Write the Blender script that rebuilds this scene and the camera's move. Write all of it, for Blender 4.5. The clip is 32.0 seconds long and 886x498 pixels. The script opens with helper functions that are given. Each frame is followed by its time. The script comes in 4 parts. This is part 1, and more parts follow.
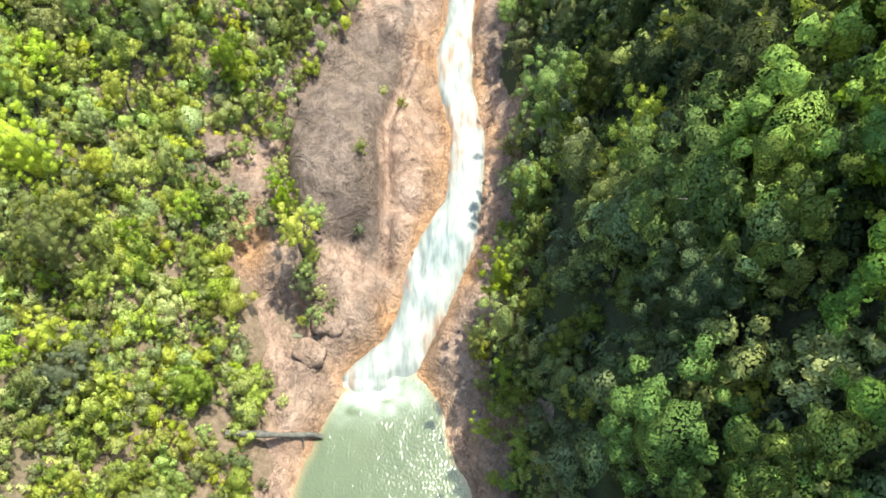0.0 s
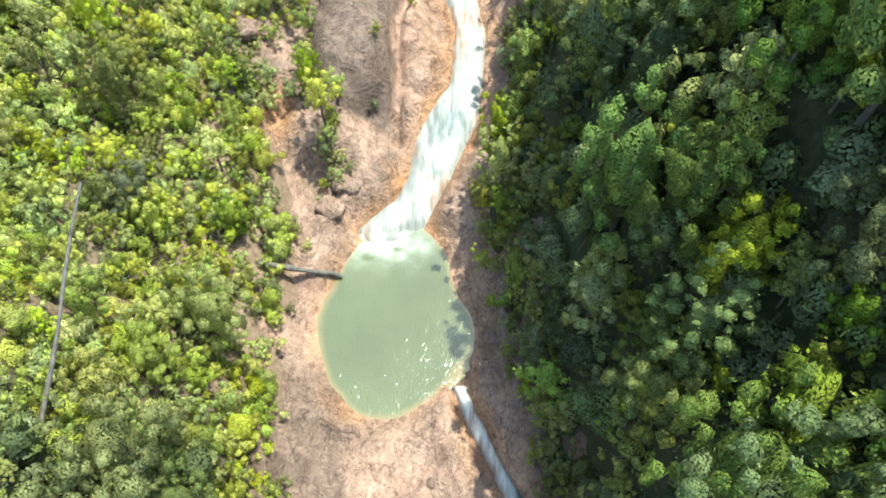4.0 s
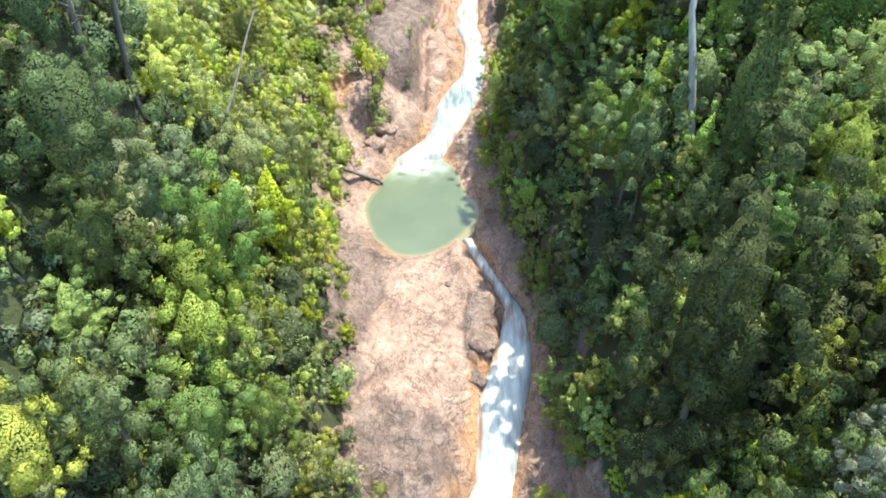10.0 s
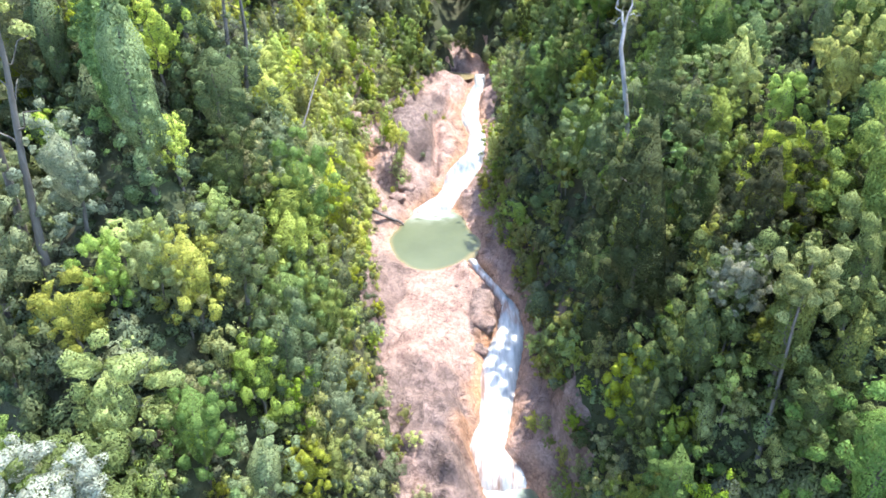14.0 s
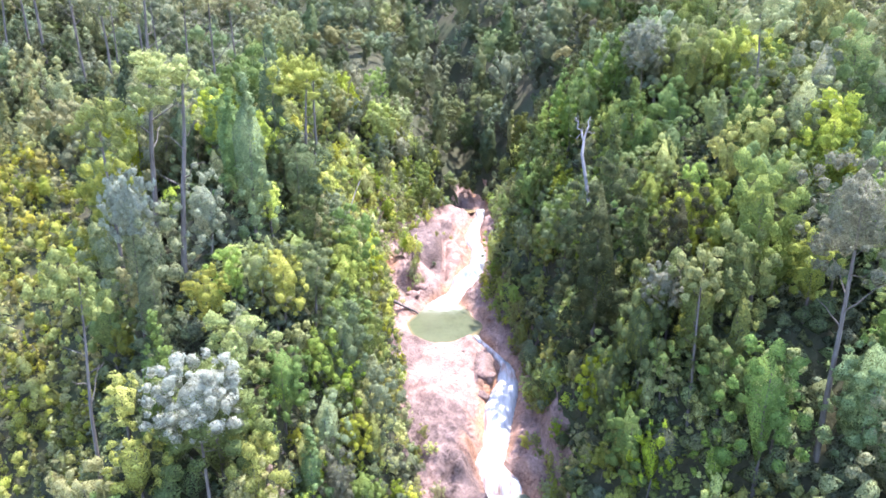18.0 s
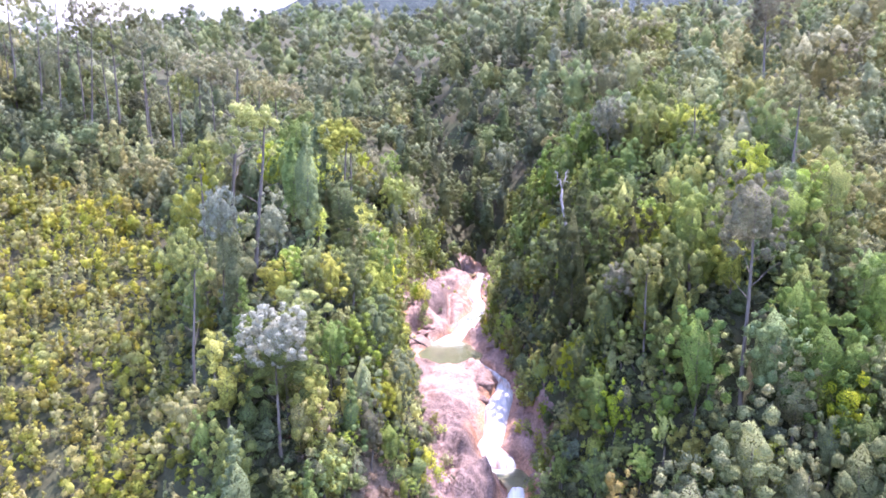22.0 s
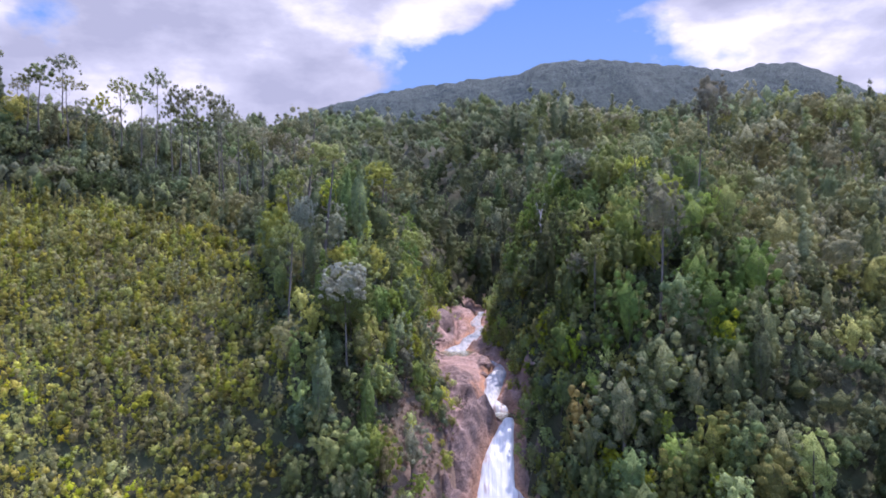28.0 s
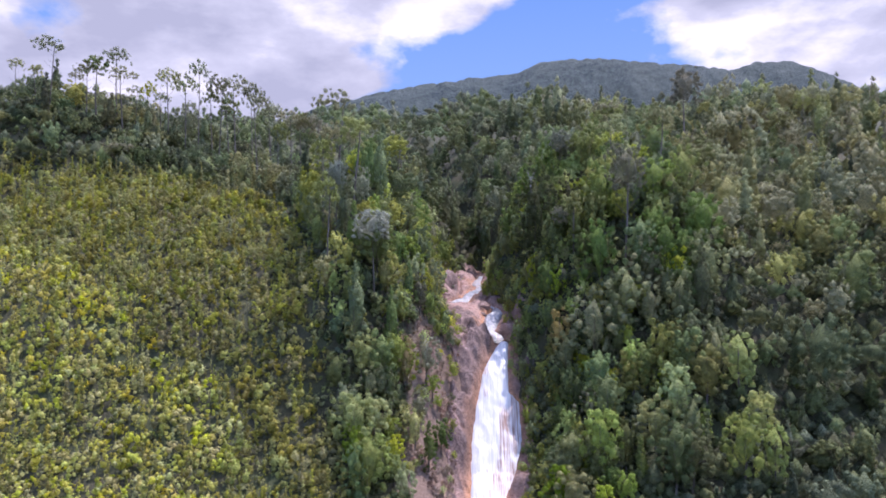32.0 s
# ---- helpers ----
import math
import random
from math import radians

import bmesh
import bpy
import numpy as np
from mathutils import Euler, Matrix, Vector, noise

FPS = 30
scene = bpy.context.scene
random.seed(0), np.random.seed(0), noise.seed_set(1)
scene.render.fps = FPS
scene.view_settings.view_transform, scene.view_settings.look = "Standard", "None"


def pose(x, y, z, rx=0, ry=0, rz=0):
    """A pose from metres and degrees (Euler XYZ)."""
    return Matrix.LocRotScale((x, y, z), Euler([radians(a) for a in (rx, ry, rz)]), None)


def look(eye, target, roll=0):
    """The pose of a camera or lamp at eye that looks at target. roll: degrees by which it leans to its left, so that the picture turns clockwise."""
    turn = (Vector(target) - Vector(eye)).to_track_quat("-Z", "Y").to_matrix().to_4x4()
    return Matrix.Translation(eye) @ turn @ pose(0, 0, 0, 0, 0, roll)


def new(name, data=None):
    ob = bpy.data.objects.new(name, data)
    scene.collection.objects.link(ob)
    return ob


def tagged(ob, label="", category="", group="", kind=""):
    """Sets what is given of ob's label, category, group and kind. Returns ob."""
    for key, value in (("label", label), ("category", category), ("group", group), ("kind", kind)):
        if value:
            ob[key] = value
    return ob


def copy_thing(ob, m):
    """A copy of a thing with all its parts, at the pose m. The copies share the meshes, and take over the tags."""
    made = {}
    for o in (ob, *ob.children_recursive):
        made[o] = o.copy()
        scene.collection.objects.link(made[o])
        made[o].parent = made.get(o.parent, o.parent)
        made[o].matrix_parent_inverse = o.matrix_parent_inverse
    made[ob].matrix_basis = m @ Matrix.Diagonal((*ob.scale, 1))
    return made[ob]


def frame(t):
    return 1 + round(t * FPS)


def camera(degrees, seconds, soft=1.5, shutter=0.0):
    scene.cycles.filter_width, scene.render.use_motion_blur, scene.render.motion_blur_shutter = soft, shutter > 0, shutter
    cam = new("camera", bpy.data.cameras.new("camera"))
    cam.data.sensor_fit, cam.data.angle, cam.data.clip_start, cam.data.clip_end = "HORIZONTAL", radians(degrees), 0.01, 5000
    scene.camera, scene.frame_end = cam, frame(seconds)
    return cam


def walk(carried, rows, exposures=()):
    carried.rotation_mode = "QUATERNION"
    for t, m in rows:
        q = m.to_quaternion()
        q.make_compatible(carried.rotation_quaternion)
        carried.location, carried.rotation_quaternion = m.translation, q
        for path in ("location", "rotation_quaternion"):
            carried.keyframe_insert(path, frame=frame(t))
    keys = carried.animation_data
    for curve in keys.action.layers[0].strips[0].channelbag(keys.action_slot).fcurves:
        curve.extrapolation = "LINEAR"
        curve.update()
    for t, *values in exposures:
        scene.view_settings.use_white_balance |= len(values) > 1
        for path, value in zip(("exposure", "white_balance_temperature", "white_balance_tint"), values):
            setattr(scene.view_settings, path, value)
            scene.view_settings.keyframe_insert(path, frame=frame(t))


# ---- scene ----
cam = camera(63.6, 32.0, soft=1.7)
METRES, EYE, TILT, LEAN, TURN = 250.0, 64.1, -58.2, 1.0, 0.0
ROWS = [
    (0.0, 0.0, 0.0, 0.0, 0.0, 0.0, -0.0),
    (0.5, 0.0, -0.0018, -0.0027, 0.02, 0.0, -0.01),
    (1.0, -0.0002, -0.0049, -0.0072, 0.03, 0.02, -0.03),
    (1.5, -0.0001, -0.0081, -0.0121, 0.08, 0.04, -0.04),
    (2.0, -0.0005, -0.0132, -0.0195, 0.07, 0.05, -0.06),
    (2.5, -0.0004, -0.0177, -0.0272, 0.13, 0.08, -0.08),
    (3.0, -0.0007, -0.0233, -0.0378, 0.13, 0.12, -0.12),
    (3.5, -0.0008, -0.0289, -0.0474, 0.16, 0.21, -0.12),
    (4.0, -0.001, -0.036, -0.0594, 0.19, 0.53, -0.16),
    (4.5, -0.0014, -0.0423, -0.07, 0.18, 1.17, -0.2),
    (6.5, -0.0027, -0.0715, -0.1196, 0.25, 5.06, -0.35),
    (7.0, -0.0031, -0.0795, -0.1335, 0.3, 6.35, -0.37),
    (7.5, -0.0034, -0.0862, -0.1454, 0.33, 7.67, -0.39),
    (8.0, -0.0039, -0.0944, -0.1597, 0.34, 9.33, -0.43),
    (8.5, -0.0041, -0.1012, -0.1719, 0.38, 10.74, -0.46),
    (9.0, -0.0044, -0.1095, -0.1865, 0.41, 12.41, -0.52),
    (9.5, -0.0047, -0.1166, -0.199, 0.39, 13.85, -0.6),
    (10.0, -0.0051, -0.1246, -0.2137, 0.38, 15.53, -0.65),
    (10.5, -0.0055, -0.1316, -0.2262, 0.36, 16.93, -0.71),
    (11.0, -0.0058, -0.14, -0.2408, 0.37, 18.55, -0.74),
    (11.5, -0.0064, -0.1467, -0.2533, 0.31, 19.96, -0.82),
    (12.0, -0.0067, -0.1548, -0.2681, 0.33, 21.64, -0.88),
    (12.5, -0.0072, -0.1613, -0.2806, 0.33, 23.1, -0.91),
    (13.0, -0.0073, -0.1696, -0.2954, 0.35, 24.76, -1.03),
    (13.5, -0.0079, -0.1763, -0.308, 0.33, 26.22, -1.06),
    (15.5, -0.0102, -0.2058, -0.3636, 0.27, 33.45, -1.16),
    (16.0, -0.0107, -0.2138, -0.3784, 0.26, 35.33, -1.2),
    (16.5, -0.0111, -0.2198, -0.3914, 0.24, 36.93, -1.25),
    (17.0, -0.0118, -0.2262, -0.4071, 0.22, 38.75, -1.28),
    (17.5, -0.0123, -0.2307, -0.4207, 0.19, 40.26, -1.32),
    (18.0, -0.0131, -0.2366, -0.4365, 0.12, 41.81, -1.33),
    (18.5, -0.0133, -0.2414, -0.45, 0.12, 43.1, -1.37),
    (19.0, -0.0138, -0.2467, -0.4661, 0.09, 44.55, -1.4),
    (19.5, -0.0143, -0.2505, -0.4801, 0.07, 45.69, -1.43),
    (20.0, -0.0148, -0.2545, -0.4958, 0.02, 46.85, -1.44),
    (20.5, -0.0152, -0.2587, -0.5113, -0.01, 47.92, -1.47),
    (21.0, -0.0158, -0.2626, -0.527, -0.08, 48.94, -1.48),
    (21.5, -0.0162, -0.2664, -0.5429, -0.09, 49.87, -1.48),
    (22.0, -0.0165, -0.2693, -0.5592, -0.1, 50.74, -1.5),
    (22.5, -0.0167, -0.2717, -0.5758, -0.11, 51.6, -1.51),
    (23.0, -0.0173, -0.2741, -0.5923, -0.15, 52.45, -1.49),
    (23.5, -0.0177, -0.2766, -0.609, -0.17, 53.28, -1.52),
    (24.0, -0.018, -0.2792, -0.626, -0.14, 54.09, -1.52),
    (24.5, -0.0183, -0.2823, -0.6437, -0.14, 54.93, -1.53),
    (25.0, -0.019, -0.2858, -0.6619, -0.16, 55.78, -1.53),
    (25.5, -0.0195, -0.2898, -0.6805, -0.16, 56.62, -1.54),
    (27.5, -0.0208, -0.3064, -0.7564, -0.19, 59.35, -1.58),
    (28.0, -0.0214, -0.3105, -0.7755, -0.18, 59.35, -1.58),
    (28.5, -0.0218, -0.3147, -0.7946, -0.17, 59.35, -1.58),
    (29.0, -0.0223, -0.3188, -0.8136, -0.16, 59.35, -1.57),
    (29.5, -0.0228, -0.3229, -0.8327, -0.15, 59.35, -1.58),
    (30.0, -0.0234, -0.3269, -0.8518, -0.14, 59.35, -1.56),
    (30.5, -0.0238, -0.3307, -0.8709, -0.14, 59.35, -1.57),
    (31.0, -0.0243, -0.3344, -0.8898, -0.13, 59.33, -1.57),
    (31.5, -0.0247, -0.3381, -0.9086, -0.12, 59.32, -1.56),
    (32.0, -0.0252, -0.3416, -0.9274, -0.13, 59.33, -1.55),
]
EXPOSURES = [(0.0, 2.42, 6700, -12), (7.0, 2.5, 6550, -11), (13.0, 2.8, 6050, 3), (17.0, 3.08, 5800, 18), (20.0, 3.1, 5850, 30), (22.5, 3.05, 5900, 39), (25.0, 2.47, 5950, 37), (27.5, 1.74, 5750, 32), (32.0, 1.76, 5850, 31)]
walk(cam, [(t, pose(0, 0, EYE, TILT, LEAN, TURN) @ pose(METRES * x, METRES * y, METRES * z, 90 + pitch, roll, yaw)) for t, x, y, z, yaw, pitch, roll in ROWS], EXPOSURES)


# ---- sky, sun ----
SUN_ELEV, SUN_AZ = 70.0, 50.0          # degrees above the horizon; clockwise from +y
world = bpy.data.worlds.new("sky")
scene.world = world
world.use_nodes = True
wn, wl = world.node_tree.nodes, world.node_tree.links
sky = wn.new("ShaderNodeTexSky")
sky.sky_type, sky.sun_disc = "NISHITA", False
sky.sun_elevation, sky.sun_rotation = radians(SUN_ELEV), radians(SUN_AZ)
wl.new(sky.outputs[0], wn["Background"].inputs[0])
wn["Background"].inputs[1].default_value = 0.15
sun = new("sun", bpy.data.lights.new("sun", "SUN"))
sun.data.energy, sun.data.angle, sun.data.color = 2.35, radians(0.6), (1.0, 0.95, 0.86)
SUN_DIR = Vector((math.sin(radians(SUN_AZ)) * math.cos(radians(SUN_ELEV)), math.cos(radians(SUN_AZ)) * math.cos(radians(SUN_ELEV)), math.sin(radians(SUN_ELEV))))
sun.matrix_world = look(SUN_DIR * 300, (0, 0, 0))


# ---- noise and plan ----
def lattice(ix, iy, seed):
    h = (ix.astype(np.int64) * 374761393 + iy.astype(np.int64) * 668265263 + seed * 1442695041) & 0x7FFFFFFF
    h = ((h ^ (h >> 13)) * 1274126177) & 0x7FFFFFFF
    return ((h ^ (h >> 16)) & 0xFFFF) / 65535.0


def vnoise(x, y, seed=0):
    x, y = np.asarray(x, float), np.asarray(y, float)
    ix, iy = np.floor(x), np.floor(y)
    fx, fy = x - ix, y - iy
    fx, fy = fx * fx * (3 - 2 * fx), fy * fy * (3 - 2 * fy)
    a, b = lattice(ix, iy, seed), lattice(ix + 1, iy, seed)
    c, d = lattice(ix, iy + 1, seed), lattice(ix + 1, iy + 1, seed)
    return (a + (b - a) * fx) * (1 - fy) + (c + (d - c) * fx) * fy - 0.5


def fbm(x, y, octaves=4, seed=0):
    total, amp = 0.0, 1.0
    for k in range(octaves):
        total = total + amp * vnoise(x * 2 ** k + 17.3 * k, y * 2 ** k - 9.1 * k, seed + k)
        amp *= 0.5
    return total


def step(a, b, v):
    q = np.clip((v - a) / (b - a), 0, 1)
    return q * q * (3 - 2 * q)


def table(*pairs):
    ys, vs = [p[0] for p in pairs], [p[1] for p in pairs]
    return lambda y: np.interp(y, ys, vs)


# the stream: bed height, water's left and right edge, rock's left and right edge, by y
BED = table((-400, -80), (-250, -75), (-160, -64), (-110, -52), (-85, -45), (-70, -36), (-60, -26), (-50, -15), (-44, -9.7), (-41.5, -8.2), (-40.5, -7.9), (-37, -8.3), (-33, -8.2), (-31.6, -7.0), (-30, -6.3),
            (-20, -4), (-12, -1.8), (-4, -.9), (0, -.4), (6.5, -.08), (9, 0), (25, 0), (27, .6), (35, 2.6), (43, 3.8), (50, 4.7), (53, 4.9), (62, 6), (70, 6.9), (78, 7.5), (86, 9), (110, 18), (150, 33), (200, 53), (300, 88), (465, 132), (650, 178), (900, 130))
WATER_L = table((-110, -4.5), (-76, -4.6), (-64.4, -4), (-60, -3.4), (-55.5, -2.4), (-53.2, -1.8), (-48.2, -.1), (-45.8, 1.3), (-41.8, 3.7), (-40, 4.4), (-37, 3.2), (-32, .3), (-27.6, -1.0), (-24, .3), (-20, .6), (-15.5, .8), (-12.5, 1.8),
                (-9.3, 3), (-5.8, 3.8), (-3.6, 4.2), (.2, 2.7), (3.6, .8), (7.2, -.5), (9, -2), (25.5, -10.9), (26.8, -9.8), (29, -6.8), (32.3, -5.3), (35.8, -4.7), (39.5, -3.4), (43.4, -.9), (47.4, -.4), (52, -.2), (54, -.7),
                (58, -1.6), (62, -1.8), (66, -.9), (70.7, -.3), (78, 1.6), (84, 1.2), (200, -2))
WATER_R = table((-110, 4), (-76, 3.8), (-64.4, 8.4), (-60, 8.6), (-55.5, 8.5), (-53.8, 5.9), (-48.2, 6.2), (-45.8, 6.3), (-41.8, 6.6), (-40, 6.8), (-37, 8.4), (-32, 6.5), (-27.6, 3.5), (-24, 4.5), (-20, 5.2), (-15.5, 6.2), (-12.5, 6.9),
                (-9.3, 7.2), (-5.8, 6.9), (-3.6, 6.4), (.2, 4), (3.6, 2.5), (7.2, .8), (9, 1.2), (25.5, -3.7), (26.8, -3.1), (29, -1.9), (32.3, -.3), (35.8, 1.4), (39.5, 2.6), (43.4, 3), (47.4, 3.3), (52, 3.5), (54, 3.1),
                (58, 2.4), (62, 2.5), (66, 2.4), (70.7, 3.1), (78, 4.2), (84, 4.5), (200, 2))
ROCK_L = table((-110, -9), (-75, -8.2), (-60, -7.6), (-50, -7), (-40, -8.5), (-32, -10), (-25, -11.5), (-15, -13.2), (-6, -14), (0, -15.5), (10, -17), (20, -17.2), (28, -18), (34, -20.4), (41, -20.2), (46, -20.4), (50, -18), (54, -15.6), (65, -10.6), (76, -7.5), (84, -5), (95, -2))
ROCK_R = table((-110, 8), (-75, 9.4), (-60, 10.4), (-50, 8.6), (-38, 11), (-28, 9), (-12, 10), (0, 8), (10, 6), (25, 3.5), (40, 6.2), (55, 6.5), (70, 6.2), (84, 6), (95, 2))
SHELF = table((-110, -50), (-75, -37), (-60, -23), (-50, -13), (-42, -6.6), (-35, -5), (-27.5, -3.6), (-22, -1.4), (-15, -.2), (-5, .35), (4, .45), (15, .8), (24, 1.1), (29, 2.6), (34, 4.6), (42, 6.4), (52, 7), (70, 8.2), (80, 8.6), (95, 12))
CLEFT = table((30, -7), (36, -6.9), (42, -6.7), (47, -7.2), (51, -6.8), (55, -5.9), (65, -3.4), (72, -3))   # the dark cleft beside the dome
SPUR_L = table((-400, -78), (-250, -73), (-160, -60), (-115, -42), (-88, -24), (-72, -9), (-57, 5), (-42, 14), (-17, 29), (12, 46), (40, 58), (90, 72), (150, 90), (200, 112), (300, 140), (450, 172), (650, 206), (900, 150))
SPUR_R = table((-400, -80), (-250, -75), (-160, -64), (-115, -46), (-90, -28), (-74, -12), (-57, 10), (-42, 22), (-17, 36), (12, 44), (40, 52), (90, 66), (150, 86), (200, 102), (300, 124), (450, 156), (650, 186), (900, 140))
WIDE_L = table((-100, 20), (-55, 15), (-32, 10), (-8, 11), (3, 22), (14, 40), (45, 46), (70, 40), (120, 44), (200, 60), (300, 110))
WIDE_R = table((-100, 24), (-58, 22), (-44, 9), (12, 9.5), (40, 18), (65, 30), (120, 44), (200, 60), (300, 100))
SCRUB = table((-140, -18), (-85, -33), (-60, -42), (-30, -53), (-4, -72), (8, -95), (16, -150), (24, -500))   # low scrub lies left of this


def pool_edge(x, y):
    """Below 0 inside the round pool."""
    cx, cy = -6.5, 15.0
    a = np.arctan2(y - cy, x - cx)
    r = 8.64 + .23 * np.sin(a) - 1.41 * np.cos(2 * a) + .11 * np.cos(3 * a) - .65 * np.sin(3 * a) + .4 * np.cos(4 * a) - .26 * np.sin(4 * a) + .9 * np.exp(-((a + 1.55) / .5) ** 2) + .35 * vnoise(x / 1.4, y / 1.4, 19)
    return np.hypot(x - cx, y - cy) - r


def height(x, y, rocky=True):
    """The land's height; rocky adds the relief of the bare rock along the stream."""
    x, y = np.asarray(x, float), np.asarray(y, float)
    x = x + .27 * np.clip(y - 92, 0, 190) + 8 * step(92, 150, y) * np.sin(y / 26)
    b, xl, xr, rl, rr, sh = BED(y), WATER_L(y), WATER_R(y), ROCK_L(y), ROCK_R(y), SHELF(y)
    left = x < (xl + xr) / 2
    into = np.maximum(xl - x, x - xr)                       # metres outside the water
    rise_l = np.maximum(sh - b, .25)
    land_l = b + rise_l * step(-.2, 4.5, xl - x) + .07 * np.maximum(xl - x, 0)
    land_r = b + .62 * np.maximum(x - xr, 0) + .25 * step(-.2, .8, x - xr)
    inner = np.where(left, land_l, land_r)
    d_l, d_r = np.maximum(rl - x, 0), np.maximum(x - rr, 0)
    e_l = b + rise_l * step(-.2, 4.5, xl - rl) + .07 * np.maximum(xl - rl, 0)
    e_r = b + .62 * np.maximum(rr - xr, 0) + .25
    far_crest = step(-18, -85, x) * np.maximum(y - 45, 0)
    s_l = SPUR_L(y) - far_crest * np.interp(y, [0, 45, 120, 650], [0, 0, .75, .62]) + 5 * step(-55, -105, x) * step(-8, 38, y) + 19 * np.exp(-((x + 32) / 13) ** 2) * step(-84, -62, y) * step(20, -5, y) + 16 * step(-105, -165, x) * step(0, 40, y) - 9 * np.exp(-((x + 68) / 34) ** 2) * step(16, 46, y)
    rib = 5 * np.exp(-((x - 42) / 28) ** 2) - 13 * np.exp(-((x - 112 - .2 * y) / 34) ** 2) * step(-120, -20, y)
    s_r = SPUR_R(y) + rib
    out_l = e_l + (np.maximum(s_l, e_l + 2) - e_l) * (1 - np.exp(-d_l / WIDE_L(y)))
    out_r = e_r + (np.maximum(s_r, e_r + 2) - e_r) * (1 - np.exp(-d_r / WIDE_R(y)))
    z = np.where(d_l > 0, out_l, np.where(d_r > 0, out_r, inner))
    out = np.maximum(d_l, d_r)
    z = z + step(0, 14, out) * (2.2 * fbm(x / 22, y / 22, 3, 5) + step(60, 300, np.hypot(x, y)) * (20 * fbm(x / 120, y / 150, 3, 8) - 14 * np.abs(vnoise(x / 75, y / 160, 12)) + 3))
    hollow = ((x + 4.5) / 6.5) ** 2 + ((y - 82) / 3.6) ** 2          # the shallow pool at the head of the falls
    if rocky:
        near = 1 - step(1, 6, out)
        dry = step(-.2, 1.6, into)
        wx, wy = x + 2.2 * fbm(x / 4, y / 4, 2, 33), y + 2.2 * fbm(x / 4, y / 4, 2, 35)
        lumps = 1.6 * fbm(x / 5.5 + .25 * y / 5.5, y / 7.5, 3, 21) - .75 * np.abs(fbm(wx / 5.2, wy / 4.6, 4, 31)) - .22 * np.abs(fbm(wx / 1.5, wy / 2.1, 3, 37)) + .3
        ledge = .5 * (np.abs(((y + .55 * x) / 4.6 + 1.3 * fbm(x / 6, y / 6, 2, 41)) % 1 - .5) - .25)
        dome = 3.9 * np.maximum(0, 1 - ((x + 11.7) / 4.9) ** 2 - ((y - 46.6) / 9) ** 2) ** .6 - 1.5 * np.exp(-((x - CLEFT(y)) / .75) ** 2) * step(33, 37, y) * step(70, 58, y)
        dome = dome + 1.2 * np.maximum(0, 1 - ((x + 9) / 4.5) ** 2 - ((y - 62) / 6.5) ** 2) - .9 * np.exp(-((x + 17.6 + .12 * (y - 45)) / .9) ** 2 - ((y - 46) / 9) ** 2)
        dome = dome - 2.2 * np.exp(-((x + 15.8) / 1.8) ** 2 - ((y - 31.4) / 2.2) ** 2) - 1.8 * np.exp(-((x + 19.2) / 1.6) ** 2 - ((y - 36.5) / 2.6) ** 2)
        dome = dome - .3 * np.exp(-((x + 11.7) / 5) ** 2 - ((y - 47) / 9) ** 2) * np.abs(np.sin(2.2 * np.hypot((x + 10.6) / 1.1, (y - 51.5) / 1.6) + 5 * fbm(wx / 4, wy / 4, 2, 49))) + .2 * np.exp(-((x + 11.7) / 5) ** 2 - ((y - 47) / 9) ** 2) * np.sin(7 * fbm(wx / 5, wy / 6, 2, 47) + (y + .4 * x) / 1.3)
        slab = .5 * np.maximum(0, 1 - ((x + 6) / 6) ** 2 - ((y + 9) / 12) ** 2) + 1.5 * np.maximum(0, 1 - ((x - 1.5) / 2.3) ** 2 - ((y + 8) / 5.6) ** 2) ** .6 - .6 * np.exp(-((x + .9) / .6) ** 2 - ((y + 8.3) / .7) ** 2) - .7 * np.exp(-((x + 9.7 - .73 * (y + 14.8)) / .5) ** 2) * step(-14, -15, y) * step(-24, -20, y)
        calm = (1 - .72 * np.exp(-(((x + 5) / 6.5) ** 2 + ((y + 7) / 12) ** 2) ** 2)) * (1 - .6 * np.exp(-((x + 11.5) / 5.5) ** 2 - ((y - 47) / 9) ** 2))
        z = z + near * (dry * (2.6 * lumps * calm * (.75 + .75 * step(-20, -32, y)) + ledge * calm * (1 + step(-20, -32, y))) + dome + slab)
        pe = pool_edge(x, y)
        z = np.where(pe < 3, np.minimum(z, z * step(0, 3, pe) + (.42 * pe + .05 * fbm(x, y, 2, 3)) * (1 - step(0, 3, pe))), z)
        z = np.where((into < 0) & (pe > 0), np.minimum(z, b - .3), z)
    return np.minimum(z, np.where(hollow < 2.4, 7.85 + 4 * np.maximum(hollow - .95, 0), 1e6))


# ---- materials ----
def shader(name, rough=0.8):
    m = bpy.data.materials.new(name)
    m.use_nodes = True
    n, l = m.node_tree.nodes, m.node_tree.links
    p = n["Principled BSDF"]
    p.inputs["Roughness"].default_value = rough
    p.inputs["Specular IOR Level"].default_value = 0.3
    return m, n, l, p


def coord(n):
    return n.new("ShaderNodeTexCoord").outputs["Object"]


def noise_tex(n, l, vec, scale, detail=4.0, rough=0.6, stretch=None):
    if stretch:
        mp = n.new("ShaderNodeMapping")
        mp.inputs["Scale"].default_value = stretch
        l.new(vec, mp.inputs[0])
        vec = mp.outputs[0]
    t = n.new("ShaderNodeTexNoise")
    t.inputs["Scale"].default_value, t.inputs["Detail"].default_value, t.inputs["Roughness"].default_value = scale, detail, rough
    l.new(vec, t.inputs["Vector"])
    return t.outputs["Fac"]


def ramp(n, l, fac, *stops):
    r = n.new("ShaderNodeValToRGB")
    e = r.color_ramp.elements
    while len(e) < len(stops):
        e.new(0.5)
